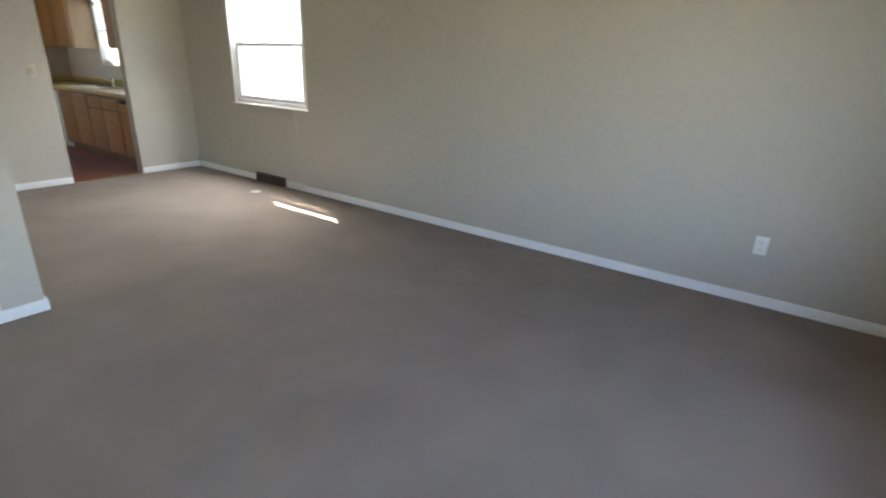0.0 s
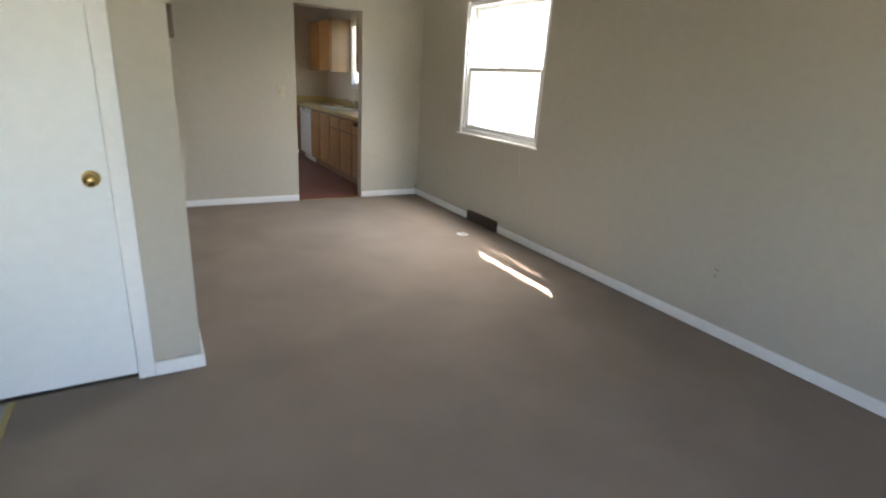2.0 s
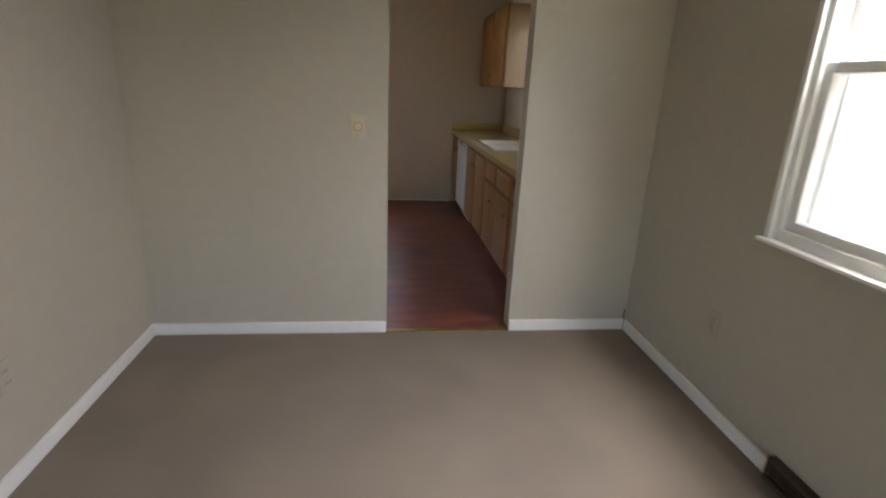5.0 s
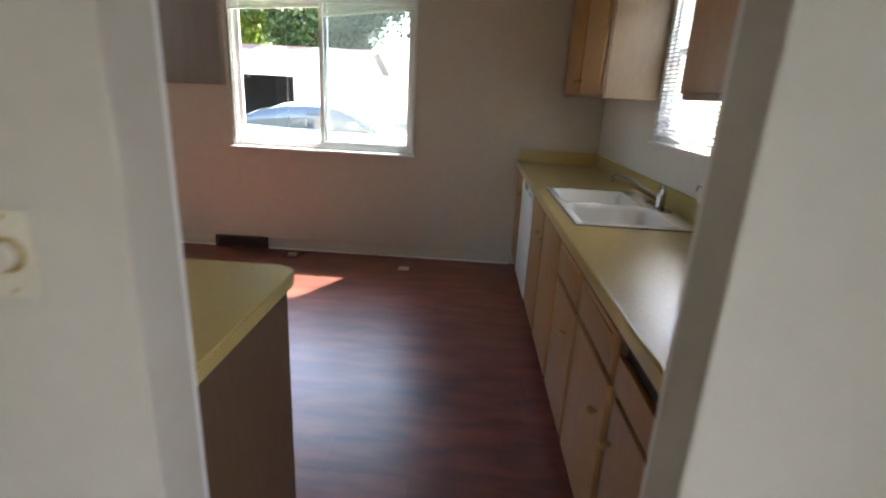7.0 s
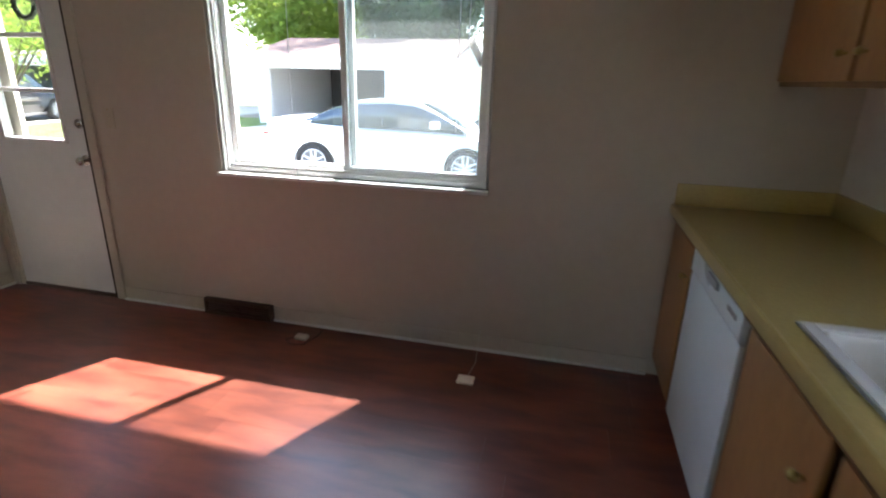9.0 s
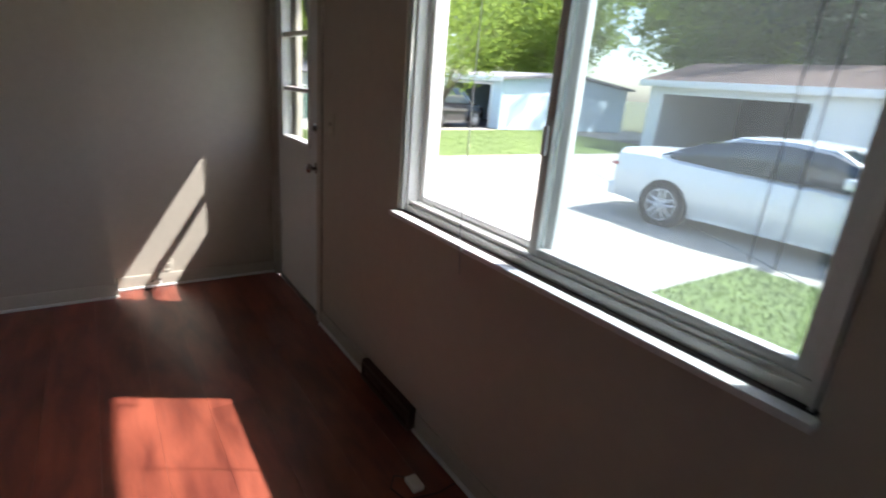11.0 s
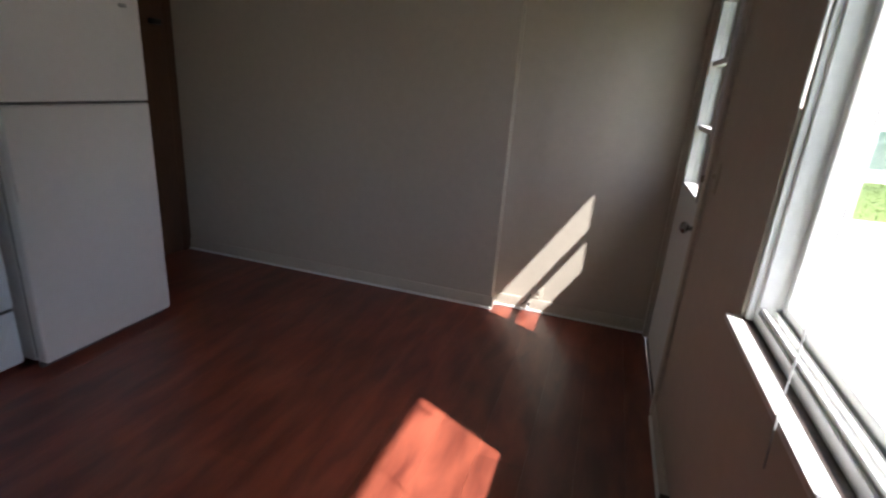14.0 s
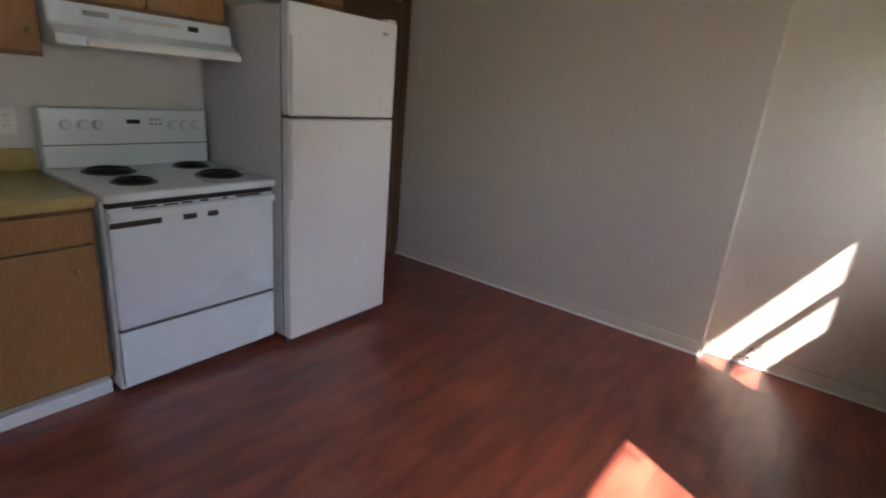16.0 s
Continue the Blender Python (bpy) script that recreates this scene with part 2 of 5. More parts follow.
# ---- building helpers ----
def let_light_through(m, share, color):
    """Leaves pass some of the sunlight that falls on their far side."""
    n, l = m.node_tree.nodes, m.node_tree.links
    tl, mx = n.new("ShaderNodeBsdfTranslucent"), n.new("ShaderNodeMixShader")
    tl.inputs["Color"].default_value = (*color, 1)
    mx.inputs["Fac"].default_value = share
    l.new(n["Principled BSDF"].outputs["BSDF"], mx.inputs[1])
    l.new(tl.outputs["BSDF"], mx.inputs[2])
    l.new(mx.outputs["Shader"], n["Material Output"].inputs["Surface"])


let_light_through(M["leaf"], 0.45, (0.30, 0.42, 0.07))
let_light_through(M["blind"], 0.35, (0.85, 0.85, 0.82))
let_light_through(M["leaf_dark"], 0.30, (0.10, 0.19, 0.05))


def box(x0, x1, y0, y1, z0, z1, bevel=0.0, seg=2, bm=None):
    """A box between the given planes, with rounded edges, added to bm."""
    one = bmesh.new()
    bmesh.ops.create_cube(one, size=1)
    for v in one.verts:
        v.co = Vector(((x0 + x1) / 2 + v.co.x * (x1 - x0), (y0 + y1) / 2 + v.co.y * (y1 - y0), (z0 + z1) / 2 + v.co.z * (z1 - z0)))
    if bevel:
        bmesh.ops.bevel(one, geom=one.edges[:], offset=min(bevel, 0.45 * min(abs(x1 - x0), abs(y1 - y0), abs(z1 - z0))), segments=seg, affect="EDGES", profile=0.6)
    bmesh.ops.recalc_face_normals(one, faces=one.faces[:])
    if bm is None:
        return one
    tmp = bpy.data.meshes.new("tmp")
    one.to_mesh(tmp)
    one.free()
    bm.from_mesh(tmp)
    bpy.data.meshes.remove(tmp)
    return bm


def cyl(p, q, r, r2=None, n=20, bm=None, caps=True):
    """A round bar from p to q."""
    bm = bm or bmesh.new()
    p, q = Vector(p), Vector(q)
    d = q - p
    m = Matrix.Translation((p + q) / 2) @ d.to_track_quat("Z", "Y").to_matrix().to_4x4()
    bmesh.ops.create_cone(bm, cap_ends=caps, segments=n, radius1=r, radius2=r if r2 is None else r2, depth=d.length, matrix=m)
    return bm


def ball(c, r, bm=None, s=(1, 1, 1), n=14):
    bm = bm or bmesh.new()
    bmesh.ops.create_uvsphere(bm, u_segments=n, v_segments=max(6, n // 2), radius=r, matrix=Matrix.Translation(c) @ Matrix.Diagonal((*s, 1)))
    return bm


def tube(points, r, n=10, bm=None):
    """A bent round bar through the points."""
    bm = bm or bmesh.new()
    for a, b in zip(points, points[1:]):
        cyl(a, b, r, n=n, bm=bm)
    for p in points[1:-1]:
        ball(p, r, bm, n=n)
    return bm


def ring_bar(c, big, r, n=24, m=8):
    """A closed round bar bent into a level ring."""
    bm = bmesh.new()
    rows = []
    for i in range(n):
        a = 2 * math.pi * i / n
        rows.append([bm.verts.new((c[0] + (big + r * math.cos(b)) * math.cos(a), c[1] + (big + r * math.cos(b)) * math.sin(a), c[2] + r * math.sin(b))) for b in (2 * math.pi * k / m for k in range(m))])
    for i in range(n):
        p, q = rows[i], rows[(i + 1) % n]
        for k in range(m):
            bm.faces.new((p[k], q[k], q[(k + 1) % m], p[(k + 1) % m]))
    bmesh.ops.recalc_face_normals(bm, faces=bm.faces[:])
    return bm


def mesh_from(bm, name, material, smooth=True):
    me = bpy.data.meshes.new(name)
    bm.to_mesh(me)
    bm.free()
    me.materials.append(M[material])
    if smooth:
        me.shade_smooth()
        me.set_sharp_from_angle(angle=radians(40))
    return me


def solid(name, bm, material, label="", category="", kind="", group=""):
    """A top-level thing that is one mesh."""
    return tagged(new(name, mesh_from(bm, name, material)), label, category, group, kind)


def thing(name, at, label, category, group="", kind=""):
    """An empty at the base of a thing, for its parts."""
    ob = new(name)
    ob.location = at
    ob.empty_display_size = 0.05
    bpy.context.view_layer.update()
    return tagged(ob, label, category, group, kind)


def part(name, bm, material, parent, label=""):
    """One mesh under a thing or under a part."""
    ob = new(name, mesh_from(bm, name, material))
    ob.parent = parent
    root, off = parent, Vector((0, 0, 0))
    while root is not None:
        off += root.location
        root = root.parent
    ob.location = -off
    return tagged(ob, label)


def wall(name, axis, a0, a1, t0, t1, openings=(), z0=0.0, z1=2.42, material="wall", label="painted plaster wall"):
    """A wall along x or y from a0 to a1, between t0 and t1, with openings (from, to, sill, head)."""
    bm = bmesh.new()

    def put(p, q, lo, hi):
        if q - p < 1e-4 or hi - lo < 1e-4:
            return
        if axis == "x":
            box(p, q, t0, t1, lo, hi, bm=bm)
        else:
            box(t0, t1, p, q, lo, hi, bm=bm)
    at = a0
    for p, q, lo, hi in sorted(openings):
        put(at, p, z0, z1)
        put(p, q, z0, lo)
        put(p, q, hi, z1)
        at = q
    put(at, a1, z0, z1)
    bmesh.ops.remove_doubles(bm, verts=bm.verts[:], dist=0.0005)
    return tagged(new(name, mesh_from(bm, name, material, smooth=False)), label, "wall", kind="structure")
# ---- the house: floors, walls, ceiling ----
K = 3.625      # kitchen end wall
PT = 0.12     # partition thickness
LX = -2.755    # living room side wall
CY = -3.222    # closet front
EX = -3.76    # entry side wall
SY = -7.21    # living room front wall
JX, JY, CX = -4.67, 2.64, -4.765   # kitchen side wall, its step, and the recessed part
OUT = 0.16    # outer wall thickness
CH = 2.42
DL, DR = -1.470, -0.733           # doorway between the rooms
WIN = (-2.205, -0.950, 0.872, 2.12)      # living room window: y, y, sill, head
SINKW = (1.46, 2.41, 1.19, 2.12)        # window over the sink
KWIN = (-3.01, -1.50, 0.885, 2.08)      # kitchen picture window: x, x, sill, head
KDOOR = (-4.71, -3.89, 0.0, 2.05)
FRONTW = (-3.00, -1.20, 0.55, 2.05)     # front window
FRONTD = (-4.75, -3.85, 0.0, 2.05)

wall("wall_east", "y", SY, 0.06, 0.0, OUT, [WIN], label="smooth beige painted outer wall with a window")
wall("wall_east_kitchen", "y", 0.06, K, 0.0, OUT, [SINKW], material="wall_pale", label="pale painted kitchen wall with window over sink")
wall("wall_partition", "x", CX - 0.1, 0.0, 0.0, PT - 0.012, [(DL, DR, 0.0, 2.03)], label="beige painted wall with a doorway to the kitchen")
wall("wall_partition_kitchen", "x", CX - 0.1, 0.0, PT - 0.012, PT, [(DL, DR, 0.0, 2.03)], material="wall_pale", label="pale painted kitchen side of the doorway wall")
wall("wall_kitchen_end", "x", CX - 0.2, OUT, K, K + OUT, [KWIN, KDOOR], material="wall_k", label="beige kitchen end wall with window and back door")
wall("wall_kitchen_side", "y", PT, JY, JX - 0.12, JX, material="wall_k", label="beige kitchen side wall with a stepped corner")
wall("wall_kitchen_recess", "y", JY - 0.02, K, CX - 0.14, CX, material="wall_k", label="recessed beige wall beside the back door")
wall("wall_living_side", "y", CY, 0.0, LX - 0.10, LX, label="beige living room side wall with a floor vent")
wall("wall_closet", "x", EX, LX - 0.10, CY, CY + 0.10, [(-3.630, -3.015, 0.0, 2.03)], label="short beige closet wall with a white door")
wall("wall_closet_back", "y", CY + 0.10, 0.0, EX - 0.1, EX, label="plain closet back wall")
wall("wall_entry_side", "y", -4.4, CY + 0.10, EX - 0.12, EX - 0.001, label="beige entry side wall")
wall("wall_entry_return", "x", -4.9, EX - 0.12, -4.4, -4.28, label="beige entry return wall")
wall("wall_entry_west", "y", SY, -4.4, -5.0, -4.9, label="beige entry end wall")
wall("wall_front", "x", -5.0, OUT, SY - OUT, SY, [FRONTW, FRONTD], label="beige front wall with a wide window")
solid("ceiling", box(-5.1, OUT, SY - OUT, K + OUT, CH, CH + 0.12), "ceiling", "plain pale plaster ceiling", "ceiling", "structure")

solid("floor_carpet", box(-3.470, 0.0, SY, 0.0, -0.12, 0.0), "carpet", "worn taupe cut-pile carpet floor", "floor", "structure")
solid("floor_closet", box(EX, LX - 0.1, CY + 0.0, -0.001, -0.12, -0.003), "carpet", "taupe carpet inside the closet", "floor", "structure")
solid("floor_entry", box(-4.9, -3.470, SY, CY, -0.12, -0.004), "entry", "grey sheet vinyl entry floor", "floor", "structure")
solid("transition_strip", box(-3.485, -3.459, -6.9, CY, -0.002, 0.006, 0.004), "brass", "long brass carpet transition strip on the floor", "trim", "structure")
solid("door_mat", box(-4.35, -3.55, -5.60, -5.05, -0.004, 0.010, 0.006), "mat_red", "dark red fibre door mat on entry floor", "mat")
solid("roof_eave", box(-5.5, OUT + 0.17, SY - 0.5, K + OUT + 0.46, CH + 0.10, CH + 0.22), "white", "white painted roof eave over the walls", "eave", "structure")

# kitchen floor: laminate planks running across the room
sub = solid("floor_kitchen", box(CX - 0.02, 0.0, 0.0, K, -0.14, -0.012), "sub", "glossy cherry red laminate plank floor", "floor", "structure")
PW, PL = 0.193, 1.21


# ---- trim ----
def baseboard(name, axis, a0, a1, face, out, h, d, material):
    bm = bmesh.new()
    lo, hi = sorted((face, face + out * d))
    if axis == "x":
        box(a0, a1, lo, hi, 0.0, h, 0.004, bm=bm)
    else:
        box(lo, hi, a0, a1, 0.0, h, 0.004, bm=bm)
    return solid(name, bm, material, "white painted baseboard along the wall" if material == "white" else "cream baseboard with a pale shoe strip", "baseboard", "structure")


BH = 0.068
baseboard("baseboard_east", "y", SY, -1.79, 0, -1, BH, 0.014, "white")
baseboard("baseboard_east_b", "y", -1.245, -0.014, 0, -1, BH, 0.014, "white")
baseboard("baseboard_part_right", "x", DR, 0.0, 0, -1, BH, 0.014, "white")
baseboard("baseboard_part_left", "x", LX, DL, 0, -1, BH, 0.014, "white")
baseboard("baseboard_side", "y", CY - 0.012, -2.225, LX, 1, BH, 0.014, "white")
baseboard("baseboard_side_b", "y", -1.375, -0.014, LX, 1, BH, 0.014, "white")
baseboard("baseboard_closet", "x", -2.950, LX + 0.014, CY, -1, BH, 0.014, "white")
baseboard("baseboard_entry", "y", -4.4, CY, EX, 1, BH, 0.014, "white")
baseboard("baseboard_front", "x", -3.8, 0, SY, 1, BH, 0.014, "white")
for nm, ax, a0, a1, face, out in (("kitchen_side", "y", PT, JY + 0.012, JX, 1), ("kitchen_recess", "y", JY + 0.001, K, CX, 1), ("kitchen_end", "x", -3.83, -3.225, K, -1), ("kitchen_end_b", "x", -2.755, -0.64, K, -1)):
    baseboard("baseboard_" + nm, ax, a0, a1, face, out, 0.088, 0.010, "base_k")
    bm = bmesh.new()
    lo, hi = sorted((face + out * 0.010, face + out * 0.024))
    if ax == "x":
        box(a0, a1, lo, hi, 0, 0.017, 0.006, bm=bm)
    else:
        box(lo, hi, a0, a1, 0, 0.017, 0.006, bm=bm)
    solid("shoe_" + nm, bm, "white", "narrow white shoe moulding on the floor", "trim", "structure")
solid("baseboard_jog", box(CX + 0.010, JX + 0.010, JY + 0.001, JY + 0.012, 0.0, 0.088, 0.004), "base_k", "cream baseboard on the step of the wall", "baseboard", "structure")
# metal edge where carpet meets laminate
solid("threshold", box(DL, DR, -0.012, 0.022, 0.0, 0.006, 0.003), "brass", "thin metal threshold strip in the doorway", "trim", "structure")


# ---- doors ----
def knob(parent, c, axis, material="gold", r=0.027):
    """A round knob with its rose; axis points out of the door."""
    a = Vector(axis)
    bm = cyl(Vector(c), Vector(c) + a * 0.008, 0.032)
    cyl(Vector(c) + a * 0.008, Vector(c) + a * 0.035, 0.011, bm=bm)
    ball(Vector(c) + a * 0.048, r, bm, s=(0.75, 1, 1) if abs(a.x) > 0.5 else (1, 0.75, 1))
    return part("door_knob", bm, material, parent, "round brass knob" if material == "gold" else "round brushed steel knob")


closet = thing("door_closet", (-3.32, CY, 0), "flat white painted closet door with brass knob, closed", "door", kind="structure")
part("door_leaf", box(-3.625, -3.020, CY + 0.012, CY + 0.047, 0.018, 2.02, 0.003), "door_w", closet)
knob(closet, (-3.08, CY + 0.012, 0.92), (0, -1, 0))
for z in (0.26, 1.78):
    part("hinge", box(-3.634, -3.602, CY + 0.006, CY + 0.0145, z - 0.045, z + 0.045, 0.003), "print", closet, "small steel hinge")
trim = thing("trim_closet", (-3.2, CY, 0), "white painted closet door casing", "door casing", kind="structure")
for x0, x1, z0, z1 in ((-3.70, -3.630, 0, 2.10), (-3.015, -2.950, 0, 2.10), (-3.630, -3.015, 2.03, 2.10)):
    part("casing", box(x0, x1, CY - 0.014, CY + 0.002, z0, z1, 0.006), "white", trim)
for x0, x1 in ((-3.632, -3.627), (-3.018, -3.013)):
    part("jamb", box(x0, x1, CY, CY + 0.10, 0, 2.03), "white", trim)
part("shadow_gap", box(-3.62, -3.02, CY + 0.013, CY + 0.09, 0.0, 0.012), "dark", trim)

# doorway lining (drywall wrapped), rounded corner beads
for x, nm in ((DL, "left"), (DR, "right")):
    solid("corner_bead_" + nm, cyl((x, 0.002, 0), (x, 0.002, 2.03), 0.004, n=8), "wall", "rounded beige plaster corner of the doorway", "trim", "structure")

back = thing("door_back", (-4.23, K, 0), "white back door with three panes and steel knob, closed", "door", kind="structure")
DY0, DY1 = K + 0.012, K + 0.056
DX0, DX1 = KDOOR[0] + 0.03, KDOOR[1] - 0.03
GX0, GX1, GZ0, GZ1 = -4.565, -4.065, 0.985, 1.90
bm = box(DX0, GX0, DY0, DY1, 0.02, 2.02)
box(GX1, DX1, DY0, DY1, 0.02, 2.02, bm=bm)
box(GX0, GX1, DY0, DY1, 0.02, GZ0, bm=bm)
box(GX0, GX1, DY0, DY1, GZ1, 2.02, bm=bm)
bmesh.ops.remove_doubles(bm, verts=bm.verts[:], dist=0.0005)
part("door_leaf", bm, "door_w", back)
for x0, x1, z0, z1 in ((GX0, GX0 + 0.022, GZ0, GZ1), (GX1 - 0.022, GX1, GZ0, GZ1), (GX0, GX1, GZ0, GZ0 + 0.022), (GX0, GX1, GZ1 - 0.022, GZ1)):
    part("glazing_bead", box(x0, x1, DY0 - 0.010, DY1 + 0.002, z0, z1, 0.004), "white", back)
GH = (GZ1 - GZ0) / 3
for i in (1, 2):
    part("muntin", box(GX0, GX1, DY0 + 0.002, DY1 - 0.004, GZ0 + GH * i - 0.012, GZ0 + GH * i + 0.012, 0.003), "white", back)
for i in range(3):
    pane = part("pane", box(GX0 + 0.01, GX1 - 0.01, K + 0.034, K + 0.038, GZ0 + GH * i + 0.008, GZ0 + GH * (i + 1) - 0.008), "glass_door", back)
knob(back, (-3.955, DY0, 0.892), (0, -1, 0), "chrome")
bm = cyl((-3.955, DY0, 1.11), (-3.955, DY0 - 0.012, 1.11), 0.028)
box(-3.96, -3.95, DY0 - 0.028, DY0 - 0.010, 1.095, 1.125, 0.002, bm=bm)
part("deadbolt", bm, "chrome", back, "steel deadbolt with thumb turn")
# stile of the outer storm door, seen behind the panes
part("storm_stile", box(KDOOR[0] + 0.03, -4.49, K + 0.075, K + 0.11, 0.02, 2.02, 0.004), "base_k", back, "cream storm door stile")
# dark strip for the weather strip and the shadow in the door edge gap
part("edge_gap_strip", box(DX1 + 0.001, DX1 + 0.013, K - 0.004, K + 0.011, 0.0, 2.03), "wear_and_shade", back, "dark strip for weather strip and gap shadow")
bt = thing("trim_back_door", (-4.23, K, 0), "cream painted back door casing", "door casing", kind="structure")
for x0, x1, z0, z1 in ((KDOOR[0] - 0.054, KDOOR[0] + 0.004, 0, 2.115), (KDOOR[1] - 0.004, KDOOR[1] + 0.055, 0, 2.115), (KDOOR[0] + 0.004, KDOOR[1] - 0.004, 2.05, 2.115)):
    part("casing", box(x0, x1, K - 0.015, K + 0.001, z0, z1, 0.005), "base_k", bt)
for x0, x1 in ((KDOOR[0], KDOOR[0] + 0.028), (KDOOR[1] - 0.028, KDOOR[1])):
    part("jamb", box(x0, x1, K + 0.002, K + OUT, 0, 2.05), "base_k", bt)
part("sill", box(KDOOR[0] + 0.028, KDOOR[1] - 0.028, K + 0.004, K + OUT + 0.03, -0.01, 0.016, 0.003), "vent", bt, "dark metal door sill")
# wreath hanging outside the door's top pane
bm = bmesh.new()
pts = [Vector((-4.27 + 0.075 * math.cos(a), K + 0.085, 1.765 + 0.075 * math.sin(a))) for a in np.linspace(0, 2 * math.pi, 15)]
tube(pts, 0.014, 8, bm)
tube([pts[4], Vector((-4.27, K + 0.085, 1.89))], 0.003, 6, bm)
for i in range(60):
    a = random.uniform(0, 2 * math.pi)
    ball((-4.27 + random.uniform(0.062, 0.09) * math.cos(a), K + 0.085 + random.uniform(-0.012, 0.012), 1.765 + random.uniform(0.062, 0.09) * math.sin(a)), random.uniform(0.006, 0.011), bm, n=6)
tagged(solid("wreath", bm, "ring"), "small dark twig wreath hanging against door glass", "wreath")

# dark wooden door in the corner behind the refrigerator
cd = thing("door_cellar", (-4.2, PT, 0), "dark stained wooden door behind the refrigerator", "door", kind="structure")
part("door_leaf", box(-4.60, -3.86, PT + 0.004, PT + 0.035, 0.01, 2.0, 0.003), "wood_dark", cd)
for x0, x1 in ((-4.68, -4.60), (-3.86, -3.80)):
    part("casing", box(x0, x1, PT, PT + 0.04, 0, 2.06, 0.005), "wood_dark", cd)
part("latch", box(-4.55, -4.47, PT + 0.036, PT + 0.07, 1.65, 1.685, 0.004), "black", cd, "black iron latch")


# ---- windows ----
def hung_window(name, at, y0, y1, z0, z1, x_in, label, rail, blinds=False):
    """A double-hung vinyl window in the east wall, with frame, two sashes, stool and panes."""
    w = thing(name, at, label, "window", kind="structure")
    f = 0.045
    for p, q, lo, hi in ((y0, y0 + f, z0, z1), (y1 - f, y1, z0, z1), (y0 + f, y1 - f, z0, z0 + f), (y0 + f, y1 - f, z1 - f, z1)):
        part("window_frame", box(0.015, OUT - 0.005, p, q, lo, hi, 0.004), "vinyl", w)
    for p, q, lo, hi in ((y0 - 0.008, y0 + 0.018, z0, z1), (y1 - 0.018, y1 + 0.008, z0, z1)):
        part("stop", box(-0.004, 0.02, p, q, lo, hi, 0.003), "white", w)
    for nm, xa, xb, lo, hi in (("lower_sash", 0.035, 0.075, z0 + f, rail + 0.02), ("upper_sash", 0.080, 0.118, rail - 0.02, z1 - f)):
        bm = bmesh.new()
        s = 0.038
        for p, q, a, b in ((y0 + f, y0 + f + s, lo, hi), (y1 - f - s, y1 - f, lo, hi), (y0 + f + s, y1 - f - s, lo, lo + s), (y0 + f + s, y1 - f - s, hi - s, hi)):
            box(xa, xb, p, q, a, b, 0.004, bm=bm)
        sash = part(nm, bm, "vinyl", w)
        g = part("pane", box((xa + xb) / 2 - 0.002, (xa + xb) / 2 + 0.002, y0 + f + s - 0.005, y1 - f - s + 0.005, lo + s - 0.005, hi - s + 0.005), "glass", sash)
        g.visible_shadow = False
    part("lock", box(0.022, 0.036, (y0 + y1) / 2 - 0.03, (y0 + y1) / 2 + 0.03, rail + 0.016, rail + 0.032, 0.004), "vinyl", w)
    part("window_sill", box(-0.028, 0.016, y0 - 0.02, y1 + 0.02, z0 - 0.011, z0 + 0.003, 0.004), "white", w, "white painted stool")
    return w


w_living = hung_window("window_living", (0, -1.58, WIN[2]), WIN[0], WIN[1], WIN[2], WIN[3], 0, "white vinyl double-hung window, closed, no curtains", 1.50)
def woven_screen(y0, y1, z0, z1, x, pitch, r):
    """A fine insect screen: square wires, upright and level."""
    verts, faces = [], []
    bars = [(y, None) for y in np.arange(y0, y1, pitch)] + [(None, z) for z in np.arange(z0, z1, pitch)]
    for y, z in bars:
        k = len(verts)
        for end in (0, 1):
            for dx, d in ((-r, 0), (0, -r), (r, 0), (0, r)):
                verts.append((x + dx, y + d, (z0, z1)[end]) if z is None else (x + dx, (y0, y1)[end], z + d))
        faces += [(k + n, k + (n + 1) % 4, k + 4 + (n + 1) % 4, k + 4 + n) for n in range(4)]
    me = bpy.data.meshes.new("screen")
    me.from_pydata(verts, [], faces)
    me.materials.append(M["mesh_wire"])
    return me


screen = new("screen", woven_screen(WIN[0] + 0.05, WIN[1] - 0.05, WIN[2] + 0.05, 1.51, 0.129, 0.0025, 0.00036))
screen.parent, screen.location = w_living, -w_living.location
tagged(screen, "fine grey half insect screen")
for ya in (WIN[0] + 0.045, WIN[1] - 0.060):
    part("screen_frame", box(0.122, 0.136, ya, ya + 0.015, WIN[2] + 0.045, 1.52, 0.002), "vinyl", w_living)
# loose cord hanging below the sill
solid("blind_cord", tube([Vector((-0.006, -2.00, 0.870)), Vector((-0.008, -2.015, 0.73)), Vector((-0.006, -2.035, 0.63)), Vector((-0.004, -2.04, 0.59))], 0.0015, 6), "cord", "thin pale cord hanging below the window", "cord")
hung_window("window_sink", (0, 1.935, SINKW[2]), SINKW[0], SINKW[1], SINKW[2], SINKW[3], 0, "white window over the sink behind lowered blinds", 1.66)

# mini blind over the sink window
mb = thing("mini_blind", (-0.012, 1.935, 1.22), "white metal mini blind, lowered, slats half open", "blind")
part("headrail", box(-0.028, 0.002, 1.475, 2.395, 2.075, 2.105, 0.003), "blind", mb)
part("bottom_rail", box(-0.024, 0.0, 1.485, 2.385, 1.222, 1.236, 0.003), "blind", mb)
slat = bmesh.new()
for i, (dx, dz) in enumerate(((-0.011, -0.0055), (-0.004, 0.0006), (0.004, 0.0018), (0.011, 0.0045))):
    for y in (-0.468, 0.468):
        slat.verts.new((dx, y, dz))
slat.verts.ensure_lookup_table()
for i in range(3):
    slat.faces.new((slat.verts[2 * i], slat.verts[2 * i + 1], slat.verts[2 * i + 3], slat.verts[2 * i + 2]))
